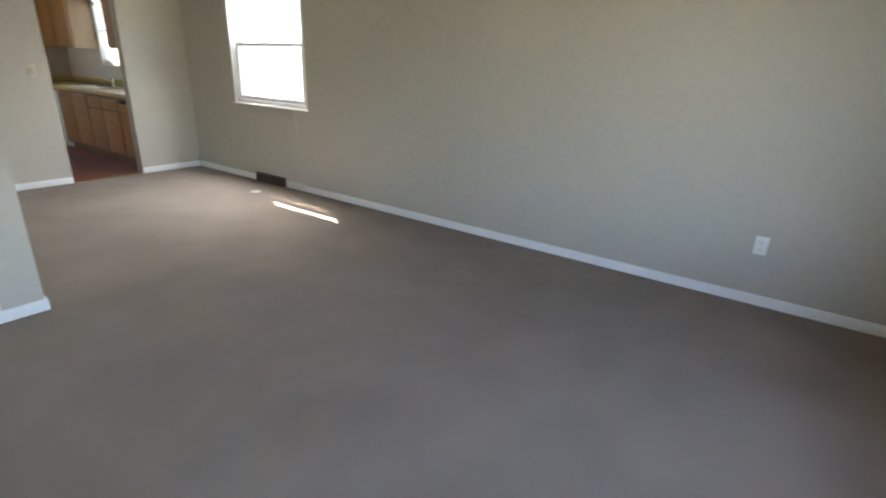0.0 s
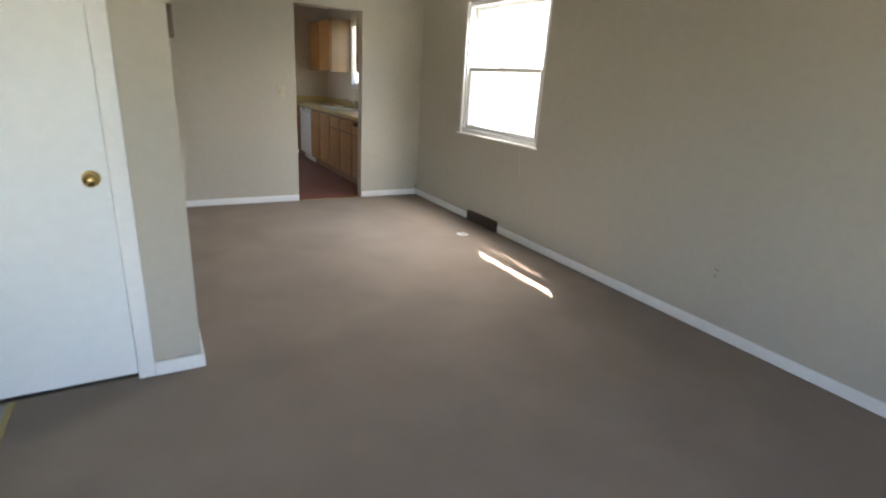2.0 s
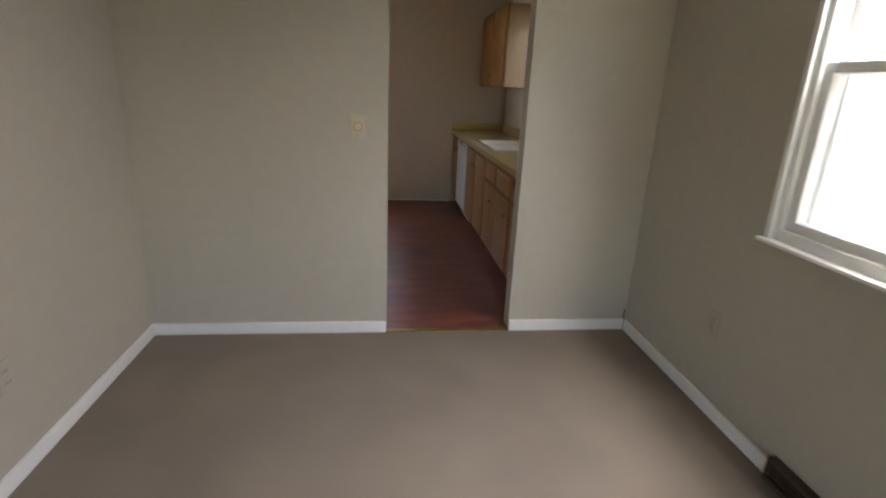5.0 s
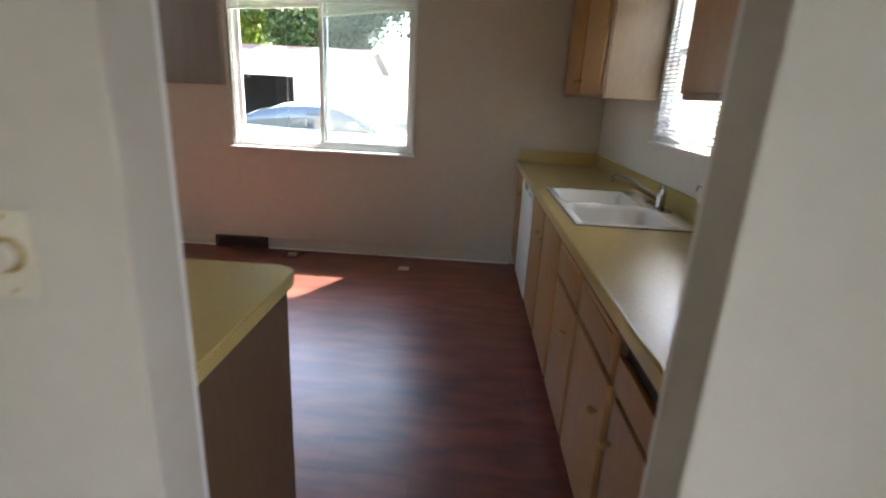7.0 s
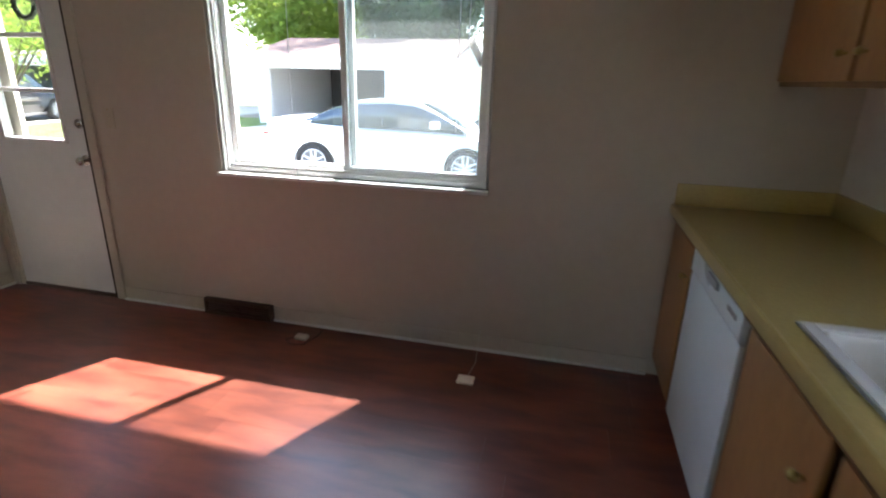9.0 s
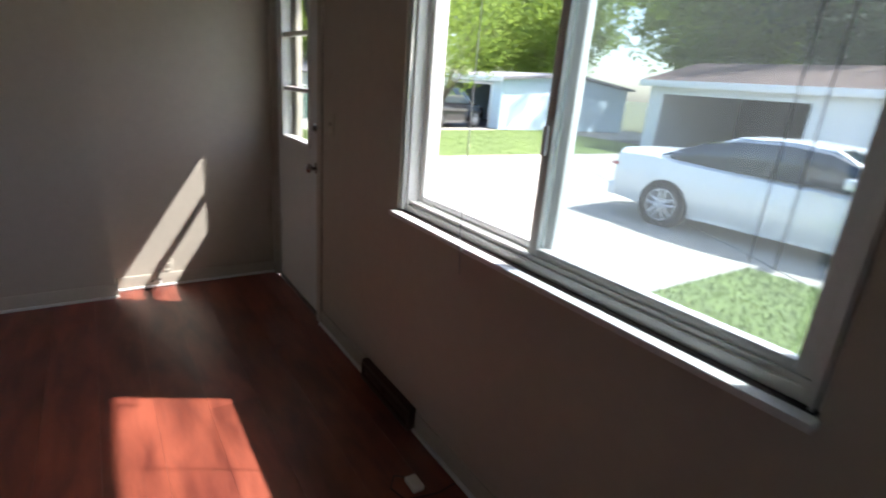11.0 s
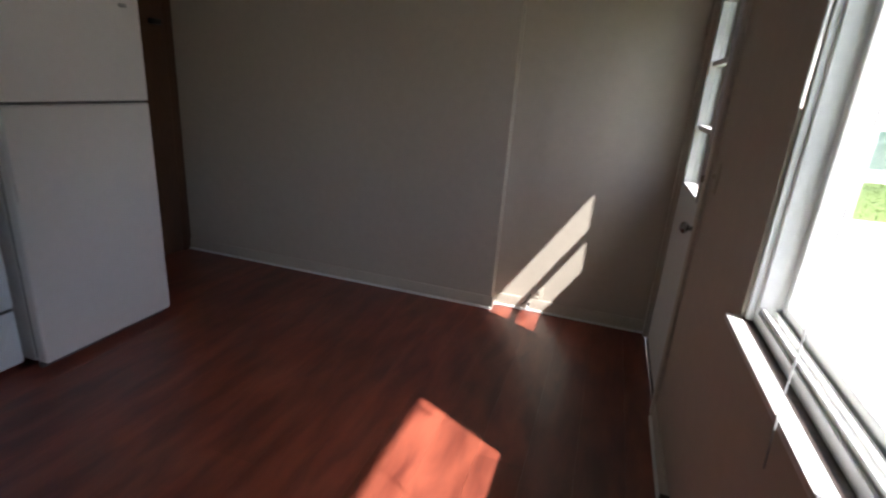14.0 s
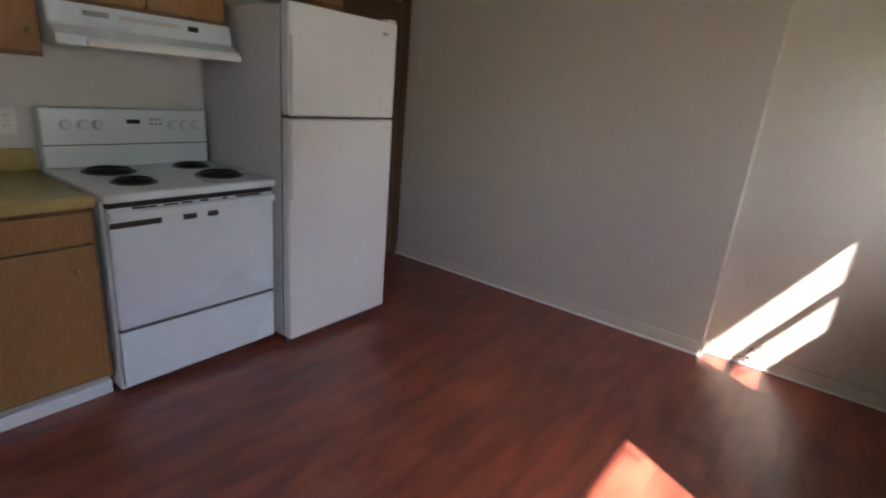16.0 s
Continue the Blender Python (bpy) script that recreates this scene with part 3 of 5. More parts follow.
bmesh.ops.solidify(slat, geom=slat.faces[:], thickness=0.0008)
slat_mesh = mesh_from(slat, "slat", "blind")
for i in range(39):
    ob = new("slat", slat_mesh)
    ob.parent = mb
    ob.location = (0.0, 0.0, 0.03 + i * 0.0212)
for y in (1.60, 1.935, 2.27):
    part("ladder_cord", cyl((-0.024, y, 1.23), (-0.024, y, 2.075), 0.001, n=6), "cord", mb)

# sliding window in the kitchen end wall
kw = thing("window_kitchen", (-2.25, K, KWIN[2]), "wide white sliding window with worn painted sill", "window", kind="structure")
x0, x1, z0, z1 = KWIN
f = 0.034
for p, q, lo, hi in ((x0, x0 + f, z0, z1), (x1 - f, x1, z0, z1), (x0 + f, x1 - f, z0, z0 + f), (x0 + f, x1 - f, z1 - f, z1)):
    part("window_frame", box(p, q, K + 0.025, K + OUT - 0.005, lo, hi, 0.004), "vinyl", kw)
for p, q, lo, hi in ((x0 + 0.012, x0 + 0.02, z0, z1), (x1 - 0.02, x1 - 0.012, z0, z1)):
    part("track_lip", box(p, q, K + 0.008, K + 0.026, lo, hi, 0.002), "vinyl", kw)
for yy in (K + 0.034, K + 0.062, K + 0.098):
    part("track", box(x0 + f, x1 - f, yy, yy + 0.006, z0 + f - 0.001, z0 + f + 0.014, 0.001), "vinyl", kw)
xm = -2.257
for nm, a, b, ya, yb, gm in (("fixed_sash", x0 + f, xm + 0.03, K + 0.075, K + 0.105, "glass_old"), ("sliding_sash", xm - 0.03, x1 - f, K + 0.040, K + 0.070, "glass_haze")):
    bm = bmesh.new()
    s = 0.034
    lo, hi = z0 + f + 0.004, z1 - f
    for p, q, c, d in ((a, a + s, lo, hi), (b - s, b, lo, hi), (a + s, b - s, lo, lo + s), (a + s, b - s, hi - s, hi)):
        box(p, q, ya, yb, c, d, 0.005, bm=bm)
    sash = part(nm, bm, "vinyl", kw)
    g = part("pane", box(a + s - 0.005, b - s + 0.005, (ya + yb) / 2 - 0.002, (ya + yb) / 2 + 0.002, lo + s - 0.005, hi - s + 0.005), gm, sash)
part("gasket", box(xm - 0.031, xm - 0.027, K + 0.056, K + 0.076, z0 + f + 0.01, z1 - f, 0.001), "gasket", kw, "dark weather strip")
part("latch", box(xm - 0.024, xm - 0.008, K + 0.028, K + 0.041, 1.22, 1.30, 0.003), "vinyl", kw)
# dark strip lying on the sill draws the groove's shadow and its dirt
part("groove", box(x0 + 0.004, x1 - 0.004, K + 0.002, K + 0.0245, z0 + 0.003, z0 + 0.0055), "wear_and_shade", kw, "dark track groove strip, shadow and dirt")
part("window_sill", box(x0 - 0.014, x1 + 0.006, K - 0.034, K + 0.026, z0 - 0.016, z0 + 0.004, 0.005), "white", kw, "worn white painted sill")
# raised blinds at the head of the kitchen window
for nm, a, b, za, zb in (("raised_blind", x0 + 0.02, xm - 0.005, 1.945, 1.985), ("raised_blind", xm + 0.005, x1 - 0.02, 1.92, 2.0)):
    rb = thing(nm, ((a + b) / 2, K, 1.93), "white mini blind drawn up crookedly at window head", "blind", group="kitchen window blinds")
    part("headrail", box(a, b, K - 0.030, K + 0.004, 2.06, 2.09, 0.003), "blind", rb)
    for i in range(9):
        bm = box(a, b, K - 0.026, K + 0.0, -0.0014, 0.0014)
        for v in bm.verts:
            u = (v.co.x - a) / (b - a)
            v.co.z += (za + (zb - za) * u) + i * (0.009 + 0.003 * (1 - u))
        part("slat", bm, "blind", rb)
    bm = box(a, b, K - 0.028, K + 0.002, -0.012, 0.0, 0.003)
    for v in bm.verts:
        v.co.z += za + (zb - za) * (v.co.x - a) / (b - a) - 0.004
    part("bottom_rail", bm, "blind", rb)
solid("pull_cord", tube([Vector((-2.52, K - 0.034, 2.06)), Vector((-2.525, K - 0.036, 1.4)), Vector((-2.52, K - 0.04, 0.93)), Vector((-2.50, K - 0.042, 0.80))], 0.0018, 6), "print", "long white blind cord hanging before window", "cord")
for xx in (-1.66, -1.615):
    solid("pull_cord", cyl((xx, K - 0.016, 2.06), (xx - 0.01, K - 0.014, 1.12), 0.0013, n=6), "print", "thin blind cord hanging inside the window", "cord")
solid("tilt_wand", cyl((-2.93, K - 0.018, 2.06), (-2.935, K - 0.020, 1.42), 0.004, n=8), "plate", "clear plastic blind wand beside window frame", "blind wand")

# front window (behind the walk)
fw = thing("window_front", (-2.10, SY, FRONTW[2]), "wide white front window", "window", kind="structure")
for p, q, lo, hi in ((FRONTW[0], FRONTW[0] + 0.06, FRONTW[2], FRONTW[3]), (FRONTW[1] - 0.06, FRONTW[1], FRONTW[2], FRONTW[3]), (FRONTW[0] + 0.06, FRONTW[1] - 0.06, FRONTW[2], FRONTW[2] + 0.06), (FRONTW[0] + 0.06, FRONTW[1] - 0.06, FRONTW[3] - 0.06, FRONTW[3])):
    part("window_frame", box(p, q, SY - 0.12, SY - 0.02, lo, hi, 0.004), "vinyl", fw)
# ---- vents, switches and sockets ----
def floor_vent(name, axis, a0, a1, face, out, h, label):
    """A baseboard register: sloping louvred metal box."""
    v = thing(name, ((a0 + a1) / 2, face, 0) if axis == "x" else (face, (a0 + a1) / 2, 0), label, "vent", group="baseboard registers")

    def bx(p, q, d0, d1, lo, hi, bev=0.003):
        lo_d, hi_d = sorted((face + out * d0, face + out * d1))
        return box(p, q, lo_d, hi_d, lo, hi, bev) if axis == "x" else box(lo_d, hi_d, p, q, lo, hi, bev)
    part("backing", bx(a0 + 0.006, a1 - 0.006, 0.0, 0.016, 0.004, h - 0.004), "dark", v)
    part("frame", bx(a0, a1, 0.0, 0.040, 0.0, 0.022), "vent", v)
    part("frame", bx(a0, a1, 0.0, 0.034, h - 0.022, h), "vent", v)
    for p in (a0, a1 - 0.016):
        part("frame", bx(p, p + 0.016, 0.0, 0.036, 0.022, h - 0.022), "vent", v)
    n = max(3, int((h - 0.05) / 0.014))
    for i in range(n):
        z = 0.028 + (h - 0.056) * (i + 0.5) / n
        part("louvre", bx(a0 + 0.016, a1 - 0.016, 0.012, 0.030, z - 0.002, z + 0.004, 0.001), "vent", v)
    mid = (a0 + a1) / 2
    part("lever", bx(mid - 0.008, mid + 0.008, 0.030, 0.048, h * 0.45, h * 0.6), "vent", v)
    return v


floor_vent("floor_vent", "y", -1.770, -1.265, 0, -1, 0.102, "dark brown metal baseboard register under the window")
floor_vent("floor_vent", "y", -2.205, -1.395, LX, 1, 0.15, "long dark brown metal register on side wall")
floor_vent("floor_vent", "x", -3.22, -2.76, K, -1, 0.100, "dark brown metal register under kitchen window")


def plate(name, c, axis, out, material, label, kind="socket", w=0.072, h=0.116):
    """A wall plate facing out along x or y."""
    p = thing(name, c, label, "light switch" if kind != "socket" else "wall socket")
    x, y, z = c

    def bx(a0, a1, d0, d1, b0, b1, bev=0.002):
        lo, hi = sorted((d0 * out, d1 * out))
        return box(x + lo, x + hi, y + a0, y + a1, z + b0, z + b1, bev) if axis == "x" else box(x + a0, x + a1, y + lo, y + hi, z + b0, z + b1, bev)
    part("cover", bx(-w / 2, w / 2, 0, 0.006, -h / 2, h / 2), material, p)
    if kind == "socket":
        for dz in (-0.021, 0.021):
            face = part("receptacle", bx(-0.017, 0.017, 0.004, 0.009, dz - 0.014, dz + 0.014), material, p)
            for da in (-0.007, 0.007):
                part("slot", bx(da - 0.0015, da + 0.0015, 0.0085, 0.0096, dz - 0.005, dz + 0.006, 0), "dark", face)
    elif kind == "dimmer":
        c0 = Vector((x, y, z)) + (Vector((out, 0, 0)) if axis == "x" else Vector((0, out, 0))) * 0.005
        d = Vector((out, 0, 0)) if axis == "x" else Vector((0, out, 0))
        bm = cyl(c0, c0 + d * 0.018, 0.019, 0.017)
        part("dial", bm, material, p, "round dimmer knob")
        part("dial_ring", cyl(c0, c0 + d * 0.004, 0.024), "brass", p)
    else:
        part("toggle", bx(-0.005, 0.005, 0.004, 0.018, -0.004, 0.014), material, p)
    for dz in (-h * 0.42, h * 0.42) if kind != "socket" else (0.0,):
        part("screw", bx(-0.003, 0.003, 0.005, 0.0075, dz - 0.003, dz + 0.003, 0.001), "brass", p)
    return p


plate("wall_socket", (0, -3.99, 0.38), "x", -1, "wall", "beige painted wall socket low on the wall")
plate("wall_socket", (0, -0.78, 0.415), "x", -1, "wall", "beige painted wall socket under the window")
plate("wall_socket", (LX, -1.06, 0.39), "x", 1, "wall", "beige painted wall socket beside the long register")
plate("wall_socket", (0, -6.38, 0.386), "x", -1, "plate", "white double wall socket low on the wall")
plate("wall_socket", (0, 1.30, 1.185), "x", -1, "almond", "almond double socket above the counter")
plate("wall_socket", (-2.13, PT, 1.11), "y", 1, "plate", "white socket above the stove counter")
plate("light_switch", (-1.622, 0, 1.17), "y", -1, "almond", "almond dimmer switch beside the doorway", "dimmer")
plate("light_switch", (-3.72, K, 1.15), "y", -1, "almond", "almond light switch beside the back door", "switch")
plate("wall_socket", (CX, 2.93, 0.12), "x", 1, "base_k", "small painted cable plate at the baseboard")
solid("cable_stub", tube([Vector((CX + 0.006, 2.89, 0.12)), Vector((CX + 0.045, 2.88, 0.115)), Vector((CX + 0.05, 2.86, 0.07)), Vector((CX + 0.035, 2.83, 0.045))], 0.0035, 8), "cable", "short black coaxial cable out of wall", "cable")
# small thermostat box high on the side wall's end
solid("thermostat", box(LX - 0.002, LX + 0.026, -3.10, -3.03, 1.47, 1.60, 0.004), "vent", "small dark thermostat box on the wall", "thermostat")
# telephone cable in the living room corner
solid("corner_cable", tube([Vector((-0.012, -0.012, 0.0)), Vector((-0.012, -0.02, 0.05)), Vector((-0.02, -0.016, 0.10)), Vector((-0.018, -0.018, 0.135))], 0.003, 8), "cable", "thin dark cable end in the corner", "cable")
# litter
lit = thing("paper_tag", (-0.369, -1.731, 0), "small white paper tag with dark print, lying on carpet", "paper tag")
part("card", box(-0.414, -0.324, -1.771, -1.691, 0.002, 0.004), "paper", lit)
part("print", box(-0.404, -0.334, -1.739, -1.723, 0.0042, 0.0048), "dark", lit)
part("print", box(-0.404, -0.354, -1.761, -1.753, 0.0042, 0.0048), "print", lit)
scrap = thing("white_tag", (-1.513, 3.30, 0), "small white plastic tag on a thin cord, on floor", "plastic tag")
part("tag", box(-1.555, -1.472, 3.265, 3.335, 0.001, 0.012, 0.003), "paper", scrap)
part("cord", tube([Vector((-1.51, 3.335, 0.008)), Vector((-1.495, 3.48, 0.006)), Vector((-1.505, 3.57, 0.05)), Vector((-1.50, K - 0.012, 0.12))], 0.0012, 6), "cord", scrap)
plug = thing("wall_plug", (-2.485, 3.46, 0), "pale cable plug lying on the kitchen floor", "plug")
part("body", box(-2.525, -2.455, 3.44, 3.485, 0.0, 0.02, 0.005), "paper", plug)
part("cord", tube([Vector((-2.525, 3.46, 0.006)), Vector((-2.565, 3.42, 0.004)), Vector((-2.515, 3.38, 0.004)), Vector((-2.445, 3.40, 0.004)), Vector((-2.415, 3.52, 0.004)), Vector((-2.425, K - 0.03, 0.004))], 0.0025, 6), "cable", plug)


# ---- kitchen cabinets ----
CT = 0.89       # counter height
FX = -0.61      # front of the base cabinets along the east wall


def door_panel(bm_name, parent, x0, x1, y0, y1, z0, z1, material="oak"):
    return part(bm_name, box(x0, x1, y0, y1, z0, z1, 0.005), material, parent)


def cab_knob(parent, c, d):
    c, d = Vector(c), Vector(d)
    bm = cyl(c, c + d * 0.014, 0.006, n=12)
    ball(c + d * 0.02, 0.013, bm, n=12)
    return part("knob", bm, "brass", parent, "small brass knob")


def base_east(y0, y1, doors, drawer=False, knob_at=None, missing=False, label="oak base cabinet with flat door"):
    """A base cabinet on the east wall. doors: list of (y0, y1, knob y)."""
    c = thing("base_cabinet", (FX / 2, (y0 + y1) / 2, 0), label, "cabinet", group="base cabinets")
    bm = box(FX + 0.02, -0.02, y0, y0 + 0.016, 0.10, CT - 0.04)
    box(FX + 0.02, -0.02, y1 - 0.016, y1, 0.10, CT - 0.04, bm=bm)
    box(FX + 0.02, -0.02, y0 + 0.016, y1 - 0.016, 0.10, 0.118, bm=bm)
    box(-0.03, -0.02, y0 + 0.016, y1 - 0.016, 0.118, CT - 0.04, bm=bm)
    part("body", bm, "oak_side", c)
    bm = box(FX, FX + 0.02, y0, y0 + 0.03, 0.10, CT - 0.04)
    box(FX, FX + 0.02, y1 - 0.03, y1, 0.10, CT - 0.04, bm=bm)
    box(FX, FX + 0.02, y0 + 0.03, y1 - 0.03, 0.10, 0.14, bm=bm)
    box(FX, FX + 0.02, y0 + 0.03, y1 - 0.03, CT - 0.075, CT - 0.04, bm=bm)
    if drawer or missing:
        box(FX, FX + 0.02, y0 + 0.03, y1 - 0.03, CT - 0.245, CT - 0.205, bm=bm)
    part("face_frame", bm, "oak_dark", c)
    part("toe_kick", box(FX + 0.07, FX + 0.085, y0, y1, 0.0, 0.10), "oak_dark", c)
    top = CT - 0.235 if (drawer or missing) else CT - 0.07
    if drawer:
        d = part("drawer_front", box(FX - 0.018, FX, y0 + 0.026, y1 - 0.026, CT - 0.215, CT - 0.08, 0.005), "oak", c)
        part("inset", box(FX - 0.0215, FX - 0.017, y0 + 0.05, y1 - 0.05, CT - 0.185, CT - 0.10, 0.001), "oak", d)
    if missing:
        part("drawer_front", box(FX - 0.018, FX, y0 + 0.018, y1 - 0.018, CT - 0.225, CT - 0.125, 0.005), "oak", c, "dropped oak drawer front")
        # dark board fills the opening in place of its inner shade
        part("drawer_gap_shade", box(FX + 0.004, FX + 0.018, y0 + 0.03, y1 - 0.03, CT - 0.125, CT - 0.075), "dark", c)
    for a, b, ky in doors:
        d = part("door", box(FX - 0.018, FX, a + 0.017, b - 0.017, 0.125, top - 0.008, 0.005), "oak", c)
        cab_knob(d, (FX - 0.018, ky, top - 0.13), (-1, 0, 0))
    return c


base_east(0.13, 0.64, [(0.15, 0.62, 0.57)], missing=True, label="oak base cabinet with a dropped drawer front")
base_east(0.64, 1.11, [(0.645, 1.105, 0.72)], drawer=True, label="oak base cabinet with drawer and door")
base_east(1.11, 1.55, [(1.115, 1.545, 1.22)], drawer=True, label="oak base cabinet with drawer and door")
base_east(1.55, 2.54, [(1.56, 2.04, 1.98), (2.05, 2.53, 2.11)], label="oak sink cabinet with two tall doors")
base_east(3.16, K - 0.002, [(3.175, K - 0.02, 3.22)], label="narrow oak corner cabinet")

# dishwasher
dw = thing("dishwasher", (-0.3, 2.85, 0), "white dishwasher built in under the counter", "dishwasher")
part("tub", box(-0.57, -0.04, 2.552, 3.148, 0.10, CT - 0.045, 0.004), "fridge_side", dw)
part("door", box(FX - 0.022, -0.571, 2.550, 3.150, 0.115, 0.74, 0.008), "enamel", dw)
cp = part("control_panel", box(FX - 0.026, -0.571, 2.550, 3.150, 0.745, CT - 0.05, 0.006), "enamel", dw)
part("latch", box(FX - 0.036, FX - 0.025, 2.79, 2.91, 0.80, 0.825, 0.003), "print", cp)
for y in (2.60, 2.63, 2.66):
    part("button", box(FX - 0.030, FX - 0.025, y, y + 0.02, 0.79, 0.805, 0.002), "print", cp)
part("kick_plate", box(-0.56, -0.545, 2.552, 3.148, 0.0, 0.10), "enamel", dw)

# continuous mustard worktop with sink cut-out, rolled front edge and splash
SX0, SX1, SY0, SY1 = -0.555, -0.075, 1.53, 2.366
top = thing("worktop", (-0.32, 1.9, CT - 0.04), "mustard yellow laminate worktop with low backsplash", "worktop")
bm = box(-0.64, 0.0, PT + 0.002, SY0, CT - 0.038, CT)
box(-0.64, 0.0, SY1, K - 0.002, CT - 0.038, CT, bm=bm)
box(-0.64, SX0, SY0, SY1, CT - 0.038, CT, bm=bm)
box(SX1, 0.0, SY0, SY1, CT - 0.038, CT, bm=bm)
bmesh.ops.remove_doubles(bm, verts=bm.verts[:], dist=0.0005)
part("slab", bm, "counter", top)
part("front_edge", box(-0.652, -0.638, PT + 0.002, K - 0.002, CT - 0.040, CT + 0.003, 0.006), "counter", top)
part("edge_underside", box(-0.636, -0.612, PT + 0.002, K - 0.002, CT - 0.062, CT - 0.038), "oak_dark", top)
part("backsplash", box(-0.020, -0.001, PT + 0.002, K - 0.021, CT, CT + 0.10, 0.006), "counter", top)
part("backsplash", box(-0.64, -0.001, K - 0.020, K - 0.002, CT, CT + 0.10, 0.006), "counter", top)

# double bowl sink
sink = thing("kitchen_sink", (-0.315, 1.965, CT), "white porcelain double bowl sink set in the counter", "sink")
RZ = CT + 0.010


def rim_and_bowls():
    bm = bmesh.new()
    ym = (SY0 + SY1) / 2 + 0.02
    box(SX0 - 0.025, SX0 + 0.006, SY0 - 0.025, SY1 + 0.025, CT + 0.001, RZ, 0.006, bm=bm)
    box(SX1 - 0.075, SX1 + 0.025, SY0 - 0.025, SY1 + 0.025, CT + 0.001, RZ, 0.006, bm=bm)
    box(SX0 + 0.004, SX1 - 0.07, SY0 - 0.025, SY0 + 0.012, CT + 0.001, RZ, 0.006, bm=bm)
    box(SX0 + 0.004, SX1 - 0.07, SY1 - 0.012, SY1 + 0.025, CT + 0.001, RZ, 0.006, bm=bm)
    box(SX0 + 0.01, SX1 - 0.07, ym - 0.022, ym + 0.022, CT - 0.03, RZ - 0.004, 0.008, bm=bm)
    return bm, ym


bm, ym = rim_and_bowls()
part("rim", bm, "porcelain", sink)

for a0, a1, b0, b1 in ((SX0 - 0.030, SX0 - 0.0245, SY0 - 0.030, SY1 + 0.030), (SX1 + 0.0245, SX1 + 0.030, SY0 - 0.030, SY1 + 0.030), (SX0 - 0.0245, SX1 + 0.0245, SY0 - 0.030, SY0 - 0.0245), (SX0 - 0.0245, SX1 + 0.0245, SY1 + 0.0245, SY1 + 0.030)):
    part("rim_band", box(a0, a1, b0, b1, CT + 0.0005, CT + 0.006, 0.001), "steel", sink, "dark steel clamping band")


def bowl(y0, y1):
    """An open tapered bowl with rounded inner corners."""
    bm = bmesh.new()
    x0, x1 = SX0 + 0.003, SX1 - 0.070
    levels = ((0.0, 0.0), (0.012, -0.02), (0.022, -0.13), (0.05, -0.165), (0.12, -0.17))
    rings = []
    for inset, dz in levels:
        ring = []
        a0, a1, b0, b1 = x0 + inset, x1 - inset, y0 + inset, y1 - inset
        r = 0.045
        for cx, cy, st in ((a1 - r, b1 - r, 0), (a0 + r, b1 - r, 90), (a0 + r, b0 + r, 180), (a1 - r, b0 + r, 270)):
            for k in range(6):
                a = radians(st + 18 * k)
                ring.append(bm.verts.new((cx + r * math.cos(a), cy + r * math.sin(a), RZ - 0.003 + dz)))
        rings.append(ring)
    for p, q in zip(rings, rings[1:]):
        for i in range(len(p)):
            j = (i + 1) % len(p)
            bm.faces.new((p[j], p[i], q[i], q[j]))
    bm.faces.new(list(reversed(rings[-1])))
    return bm


for a, b in ((SY0 + 0.008, ym - 0.018), (ym + 0.018, SY1 - 0.008)):
    part("bowl", bowl(a, b), "porcelain", sink)
    c = Vector(((SX0 + SX1 - 0.05) / 2, (a + b) / 2, RZ - 0.170))
    dr = cyl(c, c + Vector((0, 0, 0.003)), 0.042)
    part("drain", dr, "chrome", sink, "chrome drain strainer")
# faucet
fa = thing("faucet", (-0.10, 1.90, RZ), "chrome single lever faucet behind the sink", "faucet")
part("base_plate", box(-0.128, -0.072, 1.80, 2.03, RZ, RZ + 0.012, 0.008), "chrome", fa)
bm = cyl((-0.10, 1.90, RZ + 0.012), (-0.10, 1.90, RZ + 0.075), 0.022)
cyl((-0.10, 1.90, RZ + 0.075), (-0.10, 1.90, RZ + 0.105), 0.022, 0.019, bm=bm)
part("body", bm, "chrome", fa)
part("spout", tube([Vector((-0.10, 1.90, RZ + 0.05)), Vector((-0.16, 1.95, RZ + 0.085)), Vector((-0.22, 2.0, RZ + 0.12)), Vector((-0.28, 2.045, RZ + 0.135)), Vector((-0.30, 2.06, RZ + 0.128)), Vector((-0.303, 2.063, RZ + 0.10))], 0.0075, 10), "chrome", fa)
part("lever", box(-0.112, -0.088, 1.885, 1.915, RZ + 0.104, RZ + 0.118, 0.005), "chrome", fa)
# soap dispenser on the splash
sd = thing("soap_dispenser", (-0.035, 1.62, CT + 0.06), "small white wall dispenser above the backsplash", "dispenser")
part("body", box(-0.045, -0.001, 1.60, 1.645, CT + 0.10, CT + 0.19, 0.006), "plate", sd)
part("spout", tube([Vector((-0.045, 1.622, CT + 0.175)), Vector((-0.06, 1.622, CT + 0.175)), Vector((-0.062, 1.622, CT + 0.155))], 0.005, 8), "chrome", sd)


